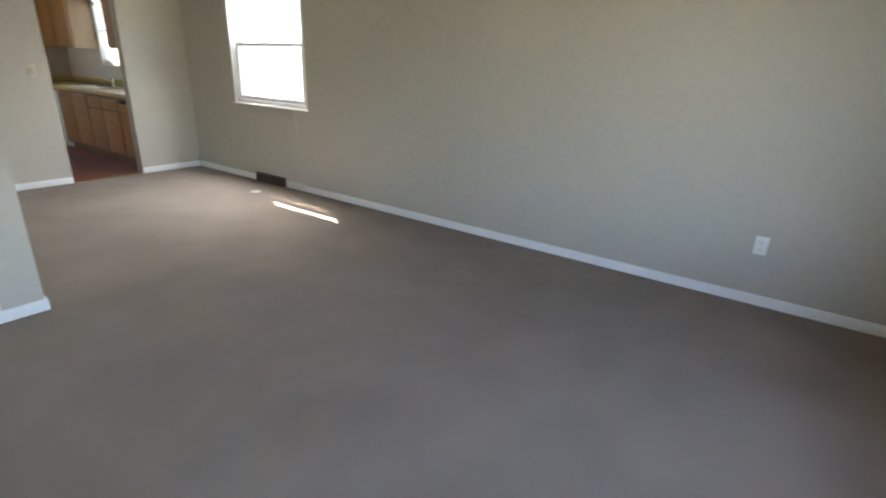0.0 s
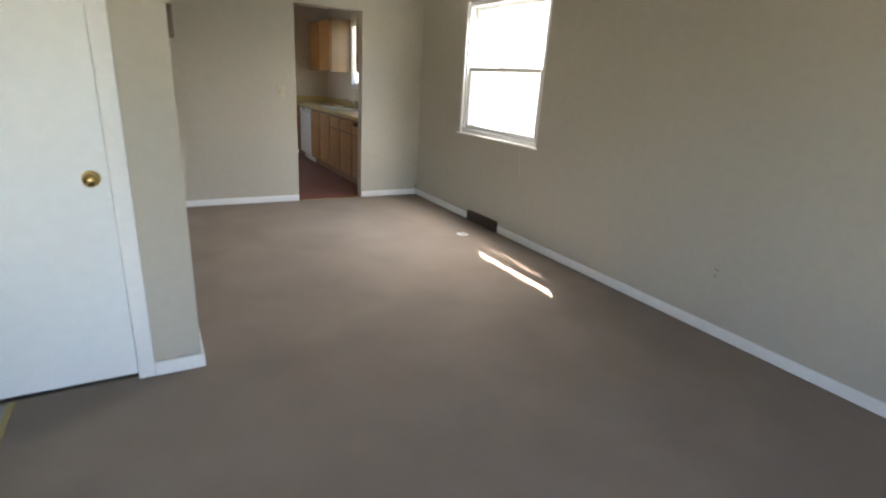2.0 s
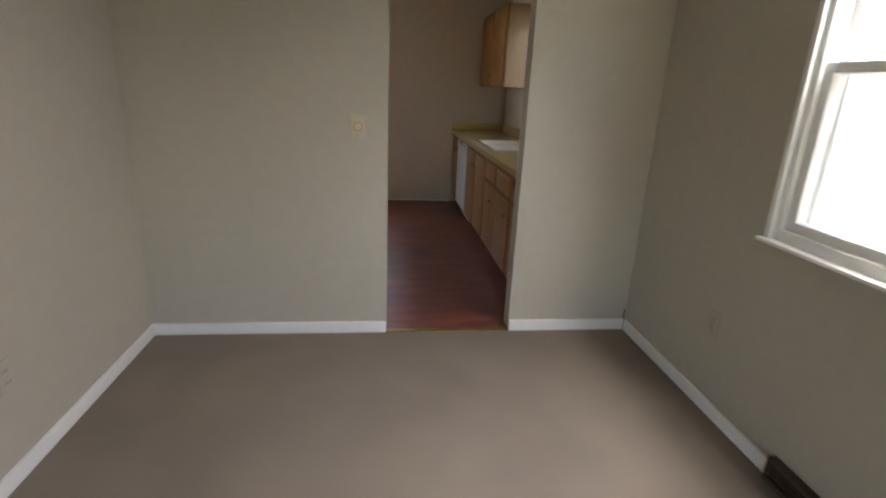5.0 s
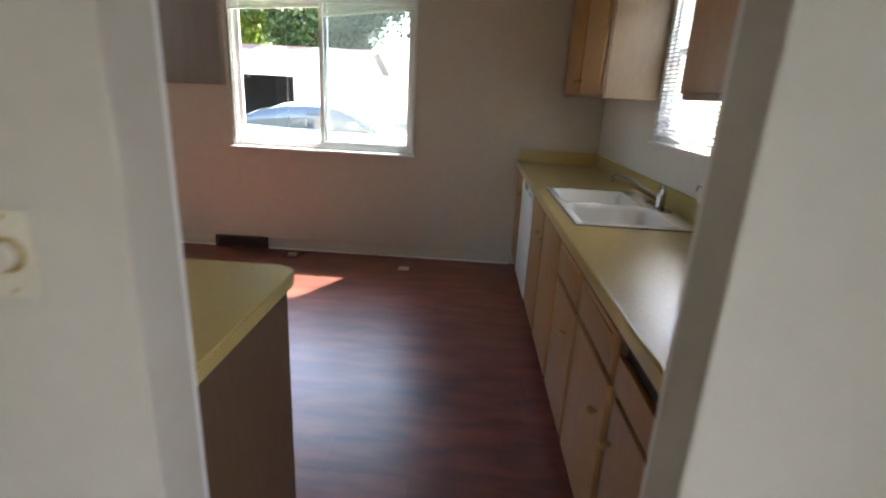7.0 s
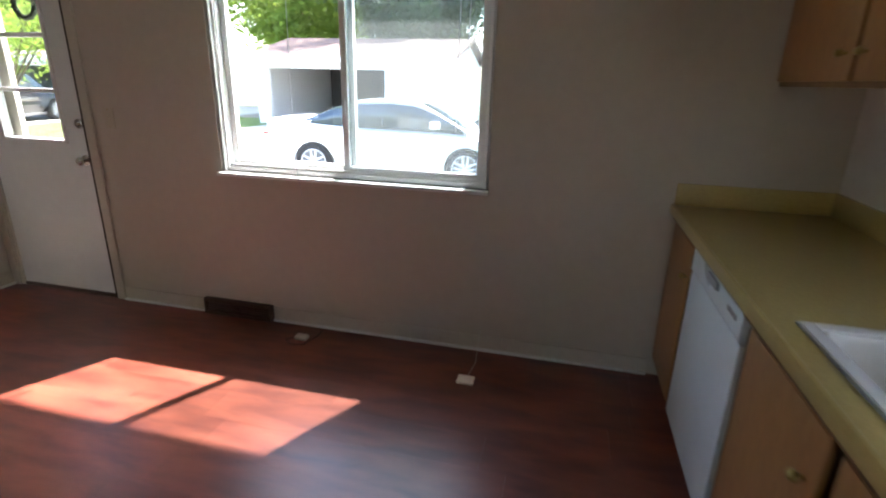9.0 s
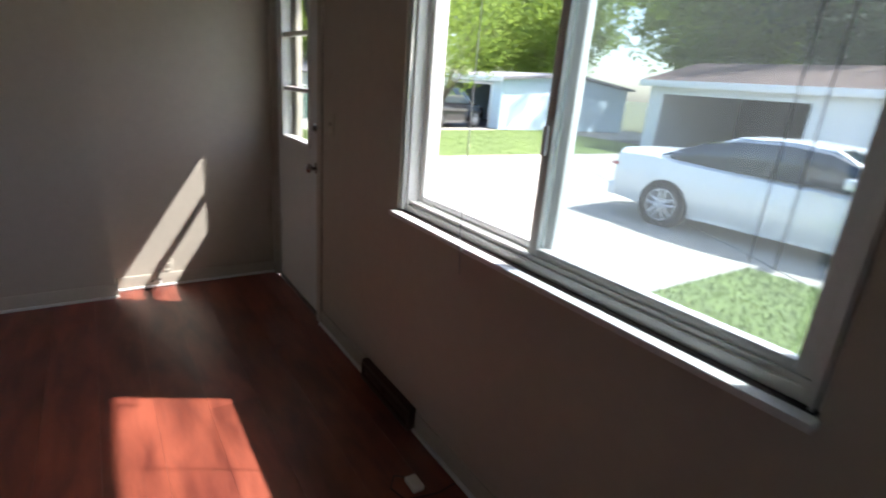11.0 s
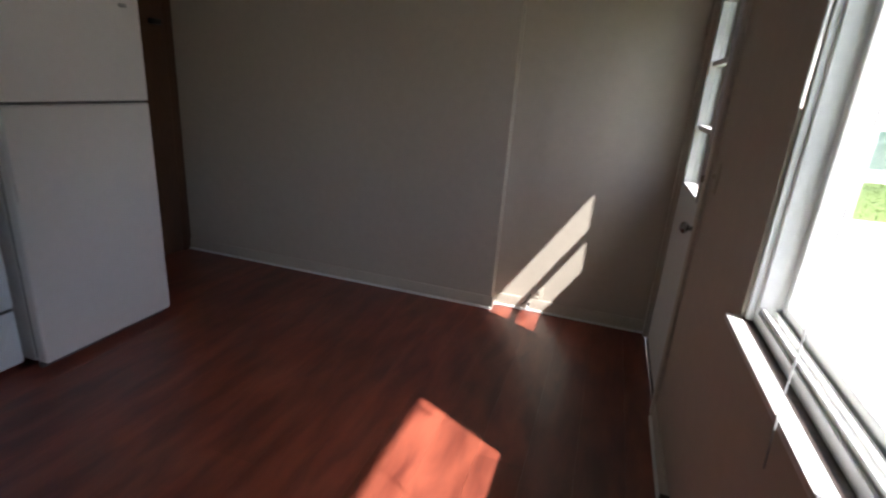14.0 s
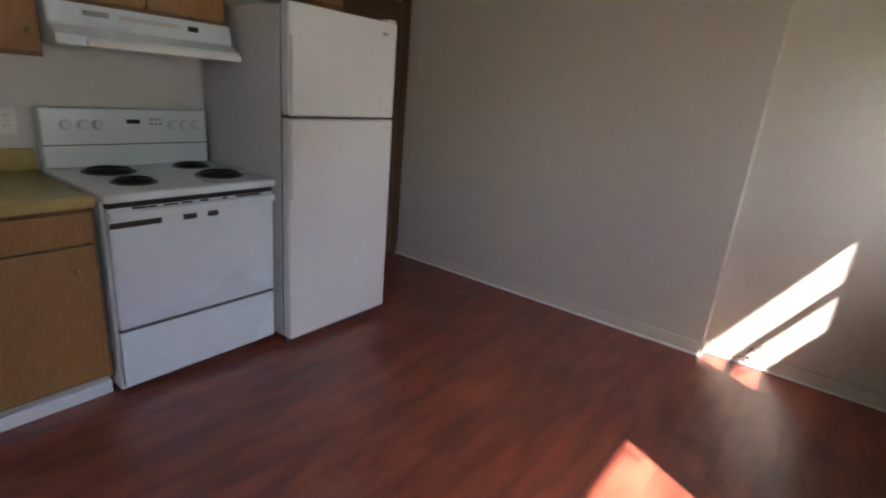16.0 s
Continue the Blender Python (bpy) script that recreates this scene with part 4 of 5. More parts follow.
def upper_east(y0, y1, z0, z1, doors, label):
    """A wall cabinet on the east wall: body, doors with knobs."""
    c = thing("wall_cabinet", (-0.16, (y0 + y1) / 2, z0), label, "cabinet", group="wall cabinets")
    part("body", box(-0.30, -0.001, y0, y1, z0, z1, 0.002), "oak_side", c)
    bm = box(-0.318, -0.300, y0, y0 + 0.03, z0, z1)
    box(-0.318, -0.300, y1 - 0.03, y1, z0, z1, bm=bm)
    box(-0.318, -0.300, y0 + 0.03, y1 - 0.03, z0, z0 + 0.035, bm=bm)
    box(-0.318, -0.300, y0 + 0.03, y1 - 0.03, z1 - 0.035, z1, bm=bm)
    part("face_frame", bm, "oak_dark", c)
    for a, b, ky in doors:
        d = part("door", box(-0.336, -0.318, a, b, z0 + 0.018, z1 - 0.018, 0.005), "oak", c)
        cab_knob(d, (-0.336, ky, z0 + 0.10), (-1, 0, 0))
    return c


UZ0, UZ1 = 1.412, 2.17
upper_east(2.45, 3.02, UZ0, UZ1, [(2.465, 3.005, 2.96)], "honey oak wall cabinet beside the sink window")
upper_east(3.02, K - 0.002, UZ0, UZ1, [(3.035, K - 0.02, 3.08)], "narrow honey oak corner wall cabinet")
upper_east(0.76, 1.31, UZ0, UZ1, [(0.775, 1.295, 0.83)], "honey oak wall cabinet near the doorway")
upper_east(0.13, 0.76, UZ0, UZ1, [(0.15, 0.445, 0.40), (0.455, 0.745, 0.70)], "honey oak wall cabinet beside the doorway")


# ---- the stove side, along the partition ----
def base_south(x0, x1, label):
    c = thing("base_cabinet", ((x0 + x1) / 2, PT + 0.3, 0), label, "cabinet", group="base cabinets")
    FY = 0.745
    part("body", box(x0 + 0.002, x1 - 0.02, PT + 0.002, FY - 0.02, 0.10, CT - 0.04), "oak_side", c)
    part("end_panel", box(x1 - 0.02, x1, PT + 0.002, FY, 0.0, CT - 0.04, 0.002), "panel_brown", c, "dark brown veneer end panel")
    bm = box(x0, x0 + 0.03, FY - 0.02, FY, 0.10, CT - 0.04)
    box(x1 - 0.05, x1 - 0.02, FY - 0.02, FY, 0.10, CT - 0.04, bm=bm)
    box(x0 + 0.03, x1 - 0.05, FY - 0.02, FY, 0.10, 0.13, bm=bm)
    box(x0 + 0.03, x1 - 0.05, FY - 0.02, FY, CT - 0.09, CT - 0.04, bm=bm)
    part("face_frame", bm, "oak_dark", c)
    part("drawer_front", box(x0 + 0.012, x1 - 0.032, FY, FY + 0.018, CT - 0.185, CT - 0.060, 0.005), "oak", c)
    d = part("door", box(x0 + 0.012, x1 - 0.032, FY, FY + 0.018, 0.115, CT - 0.195, 0.005), "oak", c)
    cab_knob(d, (x0 + 0.085, FY + 0.018, 0.605), (0, 1, 0))
    part("toe_kick", box(x0, x1 - 0.02, FY - 0.06, FY - 0.045, 0.012, 0.10), "base_k", c)
    part("toe_strip", box(x0, x1 - 0.02, FY - 0.045, FY - 0.022, 0.0, 0.06, 0.003), "white", c, "white painted toe strip")
    return c


base_south(-2.212, -1.545, "oak base cabinet with brown end panel beside stove")
pt = thing("worktop", (-1.86, 0.45, CT - 0.04), "mustard laminate worktop with a rounded corner", "worktop")


def rounded_top(x0, x1, y0, y1, z0, z1, r):
    bm = bmesh.new()
    pts = [(x0, y0), (x1, y0)] + [(x1 - r + r * math.cos(a), y1 - r + r * math.sin(a)) for a in np.linspace(0, math.pi / 2, 8)] + [(x0, y1)]
    lo = [bm.verts.new((x, y, z0)) for x, y in pts]
    hi = [bm.verts.new((x, y, z1)) for x, y in pts]
    bm.faces.new(list(reversed(lo)))
    bm.faces.new(hi)
    for i in range(len(pts)):
        j = (i + 1) % len(pts)
        bm.faces.new((lo[i], lo[j], hi[j], hi[i]))
    bmesh.ops.bevel(bm, geom=[e for e in bm.edges if abs(e.verts[0].co.z - e.verts[1].co.z) < 1e-5], offset=0.005, segments=2, affect="EDGES")
    return bm


part("slab", rounded_top(-2.212, -1.522, PT + 0.002, 0.782, CT - 0.040, CT + 0.002, 0.05), "counter", pt)
part("backsplash", box(-2.212, -1.53, PT + 0.001, PT + 0.020, CT + 0.002, CT + 0.10, 0.005), "counter", pt)


def upper_south(x0, x1, z0, z1, doors, label, depth=0.31, side="oak_side"):
    c = thing("wall_cabinet", ((x0 + x1) / 2, PT + depth / 2, z0), label, "cabinet", group="wall cabinets")
    y1 = PT + depth
    part("body", box(x0, x1, PT + 0.001, y1 - 0.018, z0, z1, 0.002), side, c)
    bm = box(x0, x0 + 0.03, y1 - 0.018, y1, z0, z1)
    box(x1 - 0.03, x1, y1 - 0.018, y1, z0, z1, bm=bm)
    box(x0 + 0.03, x1 - 0.03, y1 - 0.018, y1, z0, z0 + 0.035, bm=bm)
    box(x0 + 0.03, x1 - 0.03, y1 - 0.018, y1, z1 - 0.035, z1, bm=bm)
    part("face_frame", bm, "oak_dark", c)
    for a, b, kx in doors:
        d = part("door", box(a, b, y1, y1 + 0.018, z0 + 0.02, z1 - 0.02, 0.005), "oak", c)
        cab_knob(d, (kx, y1 + 0.018, z0 + 0.09), (0, 1, 0))
    return c


upper_south(-2.212, -1.53, 1.385, 2.17, [(-2.205, -1.885, -2.165), (-1.872, -1.55, -1.60)], "oak wall cabinet with brown side, beside range hood", side="panel_brown")
upper_south(-2.985, -2.212, 1.60, 2.17, [(-2.965, -2.61, -2.66), (-2.597, -2.24, -2.55)], "short oak wall cabinet above the range hood")
upper_south(-3.75, -2.985, 1.80, 2.17, [(-3.73, -3.375, -3.42), (-3.36, -3.005, -3.31)], "short oak wall cabinet above the refrigerator")

# range hood
hx0, hx1 = -2.965, -2.215
hood = thing("range_hood", ((hx0 + hx1) / 2, PT, 1.42), "white enamel range hood under the cabinet", "range hood")
prof = [(PT + 0.001, 1.598), (0.50, 1.598), (0.515, 1.515), (0.585, 1.475), (0.585, 1.440), (PT + 0.001, 1.440)]
bm = bmesh.new()
sides = [[bm.verts.new((x, y, z)) for y, z in prof] for x in (hx0, hx1)]
bm.faces.new(sides[0])
bm.faces.new(list(reversed(sides[1])))
for i in range(len(prof)):
    j = (i + 1) % len(prof)
    bm.faces.new((sides[0][j], sides[0][i], sides[1][i], sides[1][j]))
bmesh.ops.recalc_face_normals(bm, faces=bm.faces[:])
bmesh.ops.bevel(bm, geom=bm.edges[:], offset=0.005, segments=2, affect="EDGES")
part("canopy", bm, "enamel", hood)
part("lip", box(hx0 + 0.004, hx1 - 0.10, 0.575, 0.600, 1.440, 1.465, 0.003), "plate", hood, "pale light diffuser lip")
part("switch_panel", box(-2.43, -2.34, 0.502, 0.512, 1.555, 1.575, 0.002), "print", hood, "grey printed switch panel")
part("vent_slots", box(-2.72, -2.47, 0.503, 0.513, 1.555, 1.573, 0.002), "fridge_side", hood)
part("badge", box(-2.80, -2.755, 0.504, 0.513, 1.55, 1.572, 0.002), "dark", hood, "dark maker's badge")

# electric range
sx0, sx1, sy = -2.982, -2.225, 0.818
rg = thing("electric_range", ((sx0 + sx1) / 2, 0.45, 0), "white electric range with four black coils", "stove")
part("body", box(sx0, sx1, PT + 0.03, sy - 0.035, 0.03, CT - 0.025, 0.004), "enamel", rg)
part("cooktop", box(sx0 - 0.003, sx1 + 0.003, PT + 0.03, sy + 0.008, CT - 0.024, CT + 0.012, 0.012, 3), "enamel", rg)
dr = part("oven_door", box(sx0 + 0.008, sx1 - 0.008, sy - 0.034, sy, 0.322, CT - 0.045, 0.010), "enamel", rg)
part("handle_band", box(sx0 + 0.010, sx1 - 0.010, sy - 0.002, sy + 0.022, CT - 0.092, CT - 0.058, 0.008), "enamel", dr, "white door handle bar")
for a, b in ((sx1 - 0.21, sx1 - 0.012), (sx1 - 0.36, sx1 - 0.30), (sx1 - 0.46, sx1 - 0.41)):
    part("vent_slot", box(a, b, sy - 0.001, sy + 0.0015, CT - 0.130 + 0.004 * (a + 3), CT - 0.104, 0.001), "wear_and_shade", dr, "dark worn trim stripe")
# dark strip set into the gap under the cooktop as its shade
part("trim_gap_shade", box(sx0 + 0.01, sx1 - 0.01, sy - 0.03, sy - 0.004, CT - 0.046, CT - 0.024), "dark", rg)
for i in range(9):
    a = sx0 + 0.06 + i * 0.07 + random.uniform(-0.02, 0.02)
    part("worn_mark", box(a, a + random.uniform(0.02, 0.06), sy - 0.0005, sy + 0.001, CT - 0.056, CT - 0.050 + random.uniform(0, 0.005)), "wear_and_shade", dr)
part("drawer", box(sx0 + 0.008, sx1 - 0.008, sy - 0.034, sy - 0.004, 0.050, 0.305, 0.008), "enamel", rg)
# dark grey strip colours the shade between oven door and drawer
part("drawer_gap_shade", box(sx0 + 0.012, sx1 - 0.012, sy - 0.036, sy - 0.012, 0.303, 0.324), "gasket", rg)
for x in (sx0 + 0.05, sx1 - 0.05):
    for y in (0.22, 0.68):
        part("foot", cyl((x, y, 0), (x, y, 0.032), 0.016, n=12), "black", rg)
# backguard with controls
bg = part("backguard", box(sx0, sx1, PT + 0.01, PT + 0.075, CT + 0.01, 1.175, 0.012, 3), "enamel", rg)
part("backguard_seam", box(sx0 + 0.002, sx1 - 0.002, PT + 0.072, PT + 0.0765, 1.004, 1.009), "gasket", bg)
part("display", box(-2.64, -2.58, PT + 0.0745, PT + 0.0775, 1.105, 1.125, 0.001), "dark", bg, "small dark clock display")
for i in range(3):
    for j in range(2):
        part("button", box(-2.70 - 0.022 * i, -2.688 - 0.022 * i, PT + 0.0745, PT + 0.0775, 1.098 + 0.022 * j, 1.110 + 0.022 * j, 0.001), "print", bg)
for x in (-2.32, -2.39, -2.45, -2.80, -2.86, -2.92):
    kb = part("control_knob", cyl((x, PT + 0.075, 1.10), (x, PT + 0.093, 1.10), 0.019, 0.016, n=18), "enamel", bg)
    part("pointer", box(x - 0.0015, x + 0.0015, PT + 0.092, PT + 0.0945, 1.10, 1.116), "print_faint", kb)
    part("dial_print", cyl((x, PT + 0.0752, 1.10), (x, PT + 0.0757, 1.10), 0.026, n=20), "print_faint", bg)
for x, y, r in ((-2.43, 0.335, 0.095), (-2.82, 0.325, 0.075), (-2.425, 0.61, 0.075), (-2.82, 0.60, 0.095)):
    bn = part("drip_pan", cyl((x, y, CT + 0.010), (x, y, CT + 0.015), r + 0.02, r + 0.012, n=28), "black", rg, "black drip pan")
    for k in range(4):
        rr = r * (0.25 + 0.22 * k)
        part("coil", ring_bar((x, y, CT + 0.021), rr, 0.006), "black", bn)

# refrigerator
fx0, fx1, fy = -3.725, -3.007, 0.907
rf = thing("refrigerator", ((fx0 + fx1) / 2, 0.5, 0), "white top-freezer refrigerator beside the stove", "refrigerator")
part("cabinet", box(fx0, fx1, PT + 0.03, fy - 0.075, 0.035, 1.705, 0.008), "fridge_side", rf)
part("seal", box(fx0 + 0.008, fx1 - 0.008, fy - 0.075, fy - 0.062, 0.05, 1.70), "gasket", rf)
fz = part("freezer_door", box(fx0, fx1, fy - 0.062, fy, 1.216, 1.718, 0.014, 3), "fridge", rf)
fd = part("fridge_door", box(fx0, fx1, fy - 0.062, fy, 0.035, 1.204, 0.014, 3), "fridge", rf)
part("handle", box(fx1 - 0.030, fx1 - 0.006, fy - 0.004, fy + 0.014, 1.229, 1.58, 0.008), "fridge", fz, "slim white moulded handle")
part("handle", box(fx1 - 0.030, fx1 - 0.006, fy - 0.004, fy + 0.014, 0.81, 1.195, 0.008), "fridge", fd, "slim white moulded handle")
part("badge", box(fx0 + 0.075, fx0 + 0.115, fy - 0.001, fy + 0.003, 1.646, 1.664, 0.002), "print", fz, "small grey maker's badge")
part("hinge_cover", box(fx0 + 0.01, fx0 + 0.07, fy - 0.06, fy - 0.005, 1.719, 1.733, 0.004), "fridge", rf)
part("split_shadow", box(fx0 + 0.01, fx1 - 0.01, fy - 0.055, fy - 0.012, 1.203, 1.217), "gasket", rf)
part("toe_grille", box(fx0 + 0.01, fx1 - 0.01, fy - 0.075, fy - 0.05, 0.0, 0.04), "gasket", rf)


# spring door stop on the recess baseboard
stop_spring = thing("door_stop", (CX, 2.88, 0.05), "small spring door stop with white tip on baseboard", "door stop")
part("base", cyl((CX + 0.008, 2.88, 0.05), (CX + 0.020, 2.88, 0.05), 0.011, n=14), "chrome", stop_spring)
part("spring", tube([Vector((CX + 0.018 + 0.052 * k / 60, 2.88 + 0.0065 * math.cos(k * 0.84), 0.05 + 0.0012 * k / 60 + 0.0065 * math.sin(k * 0.84))) for k in range(61)], 0.0016, 6), "chrome", stop_spring)
part("tip", cyl((CX + 0.068, 2.88, 0.051), (CX + 0.082, 2.88, 0.051), 0.009, n=14), "white", stop_spring, "white rubber tip")
# ---- outdoors ----
GZ = -0.43
gd = bmesh.new()
box(-900, 900, -900, 900, GZ - 0.6, GZ - 0.06, bm=gd)
solid("ground", gd, "soil", "flat grassy ground reaching the horizon", "ground", "structure")
# foundation under the house
solid("foundation", box(-5.05, OUT - 0.01, SY - OUT + 0.01, K + OUT - 0.01, GZ - 0.3, -0.145), "concrete", "grey concrete house foundation", "foundation", "structure")
drive = thing("driveway", (-6, 10, GZ), "broad pale concrete driveway with tooled joints", "driveway", kind="structure")
SLAB, ux, uy = 4.2, -0.855, 0.518
sl = box(-SLAB / 2 + 0.01, SLAB / 2 - 0.01, -SLAB / 2 + 0.01, SLAB / 2 - 0.01, -0.12, 0.0, 0.010)
slab_mesh = mesh_from(sl, "slab", "concrete")
for i in range(-5, 4):
    for j in range(-2, 6):
        p, q = (i + 0.5) * SLAB, (j + 0.5) * SLAB
        x, y = -5.27 + ux * p + uy * q, 5.36 + uy * p - ux * q
        if y < 2.2 or y > 25 or x < -9.5 - (y - 3) * 0.55 - 3.0:
            continue
        ob = new("slab", slab_mesh)
        ob.parent = drive
        ob.location = (x + 6, y - 10, random.uniform(-0.003, 0.003))
        ob.rotation_euler = (0, 0, math.atan2(uy, ux))
part("joint_bed", box(-17.0, 12.0, 3.9, 26.0, GZ - 0.11, GZ - 0.022), "joint", drive)
far_drive = solid("driveway_far", box(-40, -15.5, 2.0, 30.0, GZ - 0.1, GZ - 0.03), "concrete", "pale concrete drive of neighbouring yard", "driveway", "structure")


def lawn(name, corners, count, label):
    """A four-cornered lawn: a thin sheet of turf and short blades on it."""
    p = [Vector((x, y, 0)) for x, y in corners]
    bm = bmesh.new()
    lo = [bm.verts.new((q.x, q.y, GZ - 0.1)) for q in p]
    hi = [bm.verts.new((q.x, q.y, GZ + 0.012)) for q in p]
    bm.faces.new(hi)
    for k in range(4):
        bm.faces.new((lo[k], lo[(k + 1) % 4], hi[(k + 1) % 4], hi[k]))
    bmesh.ops.recalc_face_normals(bm, faces=bm.faces[:])
    solid(name, bm, "grass", label, "lawn", "structure")
    verts, faces = [], []
    for i in range(count):
        u, v, a, h = random.random(), random.random(), random.uniform(0, 6.28), random.uniform(0.03, 0.07)
        q = (p[0] * (1 - u) + p[1] * u) * (1 - v) + (p[3] * (1 - u) + p[2] * u) * v
        w = 0.006
        lx, ly = random.uniform(-0.03, 0.03), random.uniform(-0.03, 0.03)
        k = len(verts)
        verts += [(q.x - w * math.cos(a), q.y - w * math.sin(a), GZ), (q.x + w * math.cos(a), q.y + w * math.sin(a), GZ), (q.x + lx, q.y + ly, GZ + 0.012 + h)]
        faces.append((k, k + 1, k + 2))
    me = bpy.data.meshes.new(name + "_blades")
    me.from_pydata(verts, [], faces)
    me.materials.append(M["blade"])
    tagged(new("grass", me), "short bright green lawn grass", "grass", kind="stuff")


lawn("lawn_near", [(-3.95, K + OUT + 0.02), (3.5, K + OUT + 0.02), (3.5, 9.9), (-3.93, 9.0)], 30000, "bright green lawn beside the house")
lawn("lawn_strip", [(-12.35, 0.0), (-17.0, 0.0), (-20.6, 22.0), (-12.95, 22.0)], 40000, "bright green strip of lawn beyond the driveway")
# unseen pale slab, added to bounce sunlight into the living room window
solid("side_drive", box(OUT + 0.02, 4.5, -14.0, 3.8, GZ - 0.1, GZ + 0.003), "concrete", "unseen pale concrete slab added between the houses", "path", "structure")
solid("front_walk", box(-8.0, OUT, -14.0, SY - OUT - 0.02, GZ - 0.1, GZ + 0.002), "concrete", "pale concrete front walk", "path", "structure")


def sided_wall(parent, axis, a0, a1, face, out, z0, z1, material, step=0.12):
    """Lap siding: sloping boards, each its own."""
    n = int((z1 - z0) / step)
    me = None
    for i in range(n):
        bm = bmesh.new()
        d0, d1 = 0.030, 0.012
        zz0, zz1 = z0 + i * step, z0 + (i + 1) * step
        quad = [(face + out * d0, zz0), (face + out * d1, zz1), (face, zz1), (face, zz0)]
        vs = [[bm.verts.new((a, p, z) if axis == "x" else (p, a, z)) for p, z in quad] for a in (a0, a1)]
        bm.faces.new(vs[0])
        bm.faces.new(list(reversed(vs[1])))
        for k in range(4):
            j = (k + 1) % 4
            bm.faces.new((vs[0][j], vs[0][k], vs[1][k], vs[1][j]))
        bmesh.ops.recalc_face_normals(bm, faces=bm.faces[:])
        part("siding_board", bm, material, parent)


def gable_roof(parent, x0, x1, y0, y1, z, rise, over, material, ridge="x", gable="siding"):
    bm = bmesh.new()
    x0, x1, y0, y1 = x0 - over, x1 + over, y0 - over, y1 + over
    if ridge == "x":
        ym = (y0 + y1) / 2
        prof = [(y0, z), (ym, z + rise), (y1, z), (y1, z + 0.12), (ym, z + rise + 0.14), (y0, z + 0.12)]
        vs = [[bm.verts.new((x, p, q)) for p, q in prof] for x in (x0, x1)]
    else:
        xm = (x0 + x1) / 2
        prof = [(x0, z), (xm, z + rise), (x1, z), (x1, z + 0.12), (xm, z + rise + 0.14), (x0, z + 0.12)]
        vs = [[bm.verts.new((p, y, q)) for p, q in prof] for y in (y0, y1)]
    bm.faces.new(vs[0])
    bm.faces.new(list(reversed(vs[1])))
    for k in range(6):
        j = (k + 1) % 6
        bm.faces.new((vs[0][j], vs[0][k], vs[1][k], vs[1][j]))
    bmesh.ops.recalc_face_normals(bm, faces=bm.faces[:])
    # boarded gable ends under the roof
    x0, x1, y0, y1 = x0 + over, x1 - over, y0 + over, y1 - over
    for end in (0, 1):
        gb = bmesh.new()
        if ridge == "x":
            a = x0 if end == 0 else x1 - 0.1
            tri = [[(x, y0, z), (x, y1, z), (x, (y0 + y1) / 2, z + rise)] for x in (a, a + 0.1)]
        else:
            a = y0 if end == 0 else y1 - 0.1
            tri = [[(x0, y, z), (x1, y, z), ((x0 + x1) / 2, y, z + rise)] for y in (a, a + 0.1)]
        vs = [[gb.verts.new(p) for p in t] for t in tri]
        gb.faces.new(vs[0])
        gb.faces.new(list(reversed(vs[1])))
        for k in range(3):
            j = (k + 1) % 3
            gb.faces.new((vs[0][j], vs[0][k], vs[1][k], vs[1][j]))
        bmesh.ops.recalc_face_normals(gb, faces=gb.faces[:])
        part("gable", gb, gable, parent)
    return part("roof", bm, material, parent)


def garage(name, x0, x1, y0, y1, h, open0, open1, open_h, wall_m, roof_m, rise, label, ridge="x"):
    """A garage whose wide door, in its near side, stands open on an inside coloured dark as shade."""
    g = thing(name, ((x0 + x1) / 2, y0, GZ), label, "garage")
    t, z1 = 0.12, GZ + h
    part("wall", box(x0, open0, y0, y0 + t, GZ, z1), wall_m, g)
    part("wall", box(open1, x1, y0, y0 + t, GZ, z1), wall_m, g)
    part("wall", box(open0, open1, y0, y0 + t, GZ + open_h, z1), wall_m, g)
    part("wall", box(x0, x0 + t, y0 + t, y1, GZ, z1), wall_m, g)
    part("wall", box(x1 - t, x1, y0 + t, y1, GZ, z1), wall_m, g)
    # back wall, floor and loft coloured near-black for the unlit inside
    part("wall", box(x0 + t, x1 - t, y1 - t, y1, GZ, z1), "garage_shade", g)
    part("inner_floor", box(x0 + t, x1 - t, y0, y1 - t, GZ - 0.05, GZ + 0.01), "garage_shade", g)
    part("loft", box(x0 + t, x1 - t, y0 + t, y1 - t, z1 - 0.06, z1 - 0.01), "garage_shade", g)
    sided_wall(g, "x", x0, open0 - 0.10, y0, -1, GZ, z1, wall_m)
    sided_wall(g, "x", open1 + 0.10, x1, y0, -1, GZ, z1, wall_m)
    sided_wall(g, "y", y0, y1, x1, 1, GZ, z1, wall_m)
    for a, b in ((open0 - 0.10, open0), (open1, open1 + 0.10)):
        part("door_trim", box(a, b, y0 - 0.05, y0 + 0.002, GZ, GZ + open_h + 0.10, 0.005), "white", g)
    part("door_trim", box(open0, open1, y0 - 0.05, y0 + 0.002, GZ + open_h, GZ + open_h + 0.10, 0.005), "white", g)
    gable_roof(g, x0, x1, y0, y1, z1, rise, 0.30, roof_m, ridge, wall_m)
    part("fascia", box(x0 - 0.32, x1 + 0.32, y0 - 0.33, y0 - 0.30, z1 - 0.10, z1 + 0.12, 0.005), "white", g, "white fascia board")
    return g


garage("garage", -13.45, -5.6, 20.0, 26.5, 2.48, -12.9, -8.04, 2.14, "siding", "roof", 0.85, "pale garage with brown roof, open on a shaded inside")
garage("garage", -26.6, -20.6, 18.8, 28.0, 2.28, -25.3, -21.4, 2.02, "siding_blue", "roof_grey", 0.45, "pale blue sided garage, open on a shaded inside")

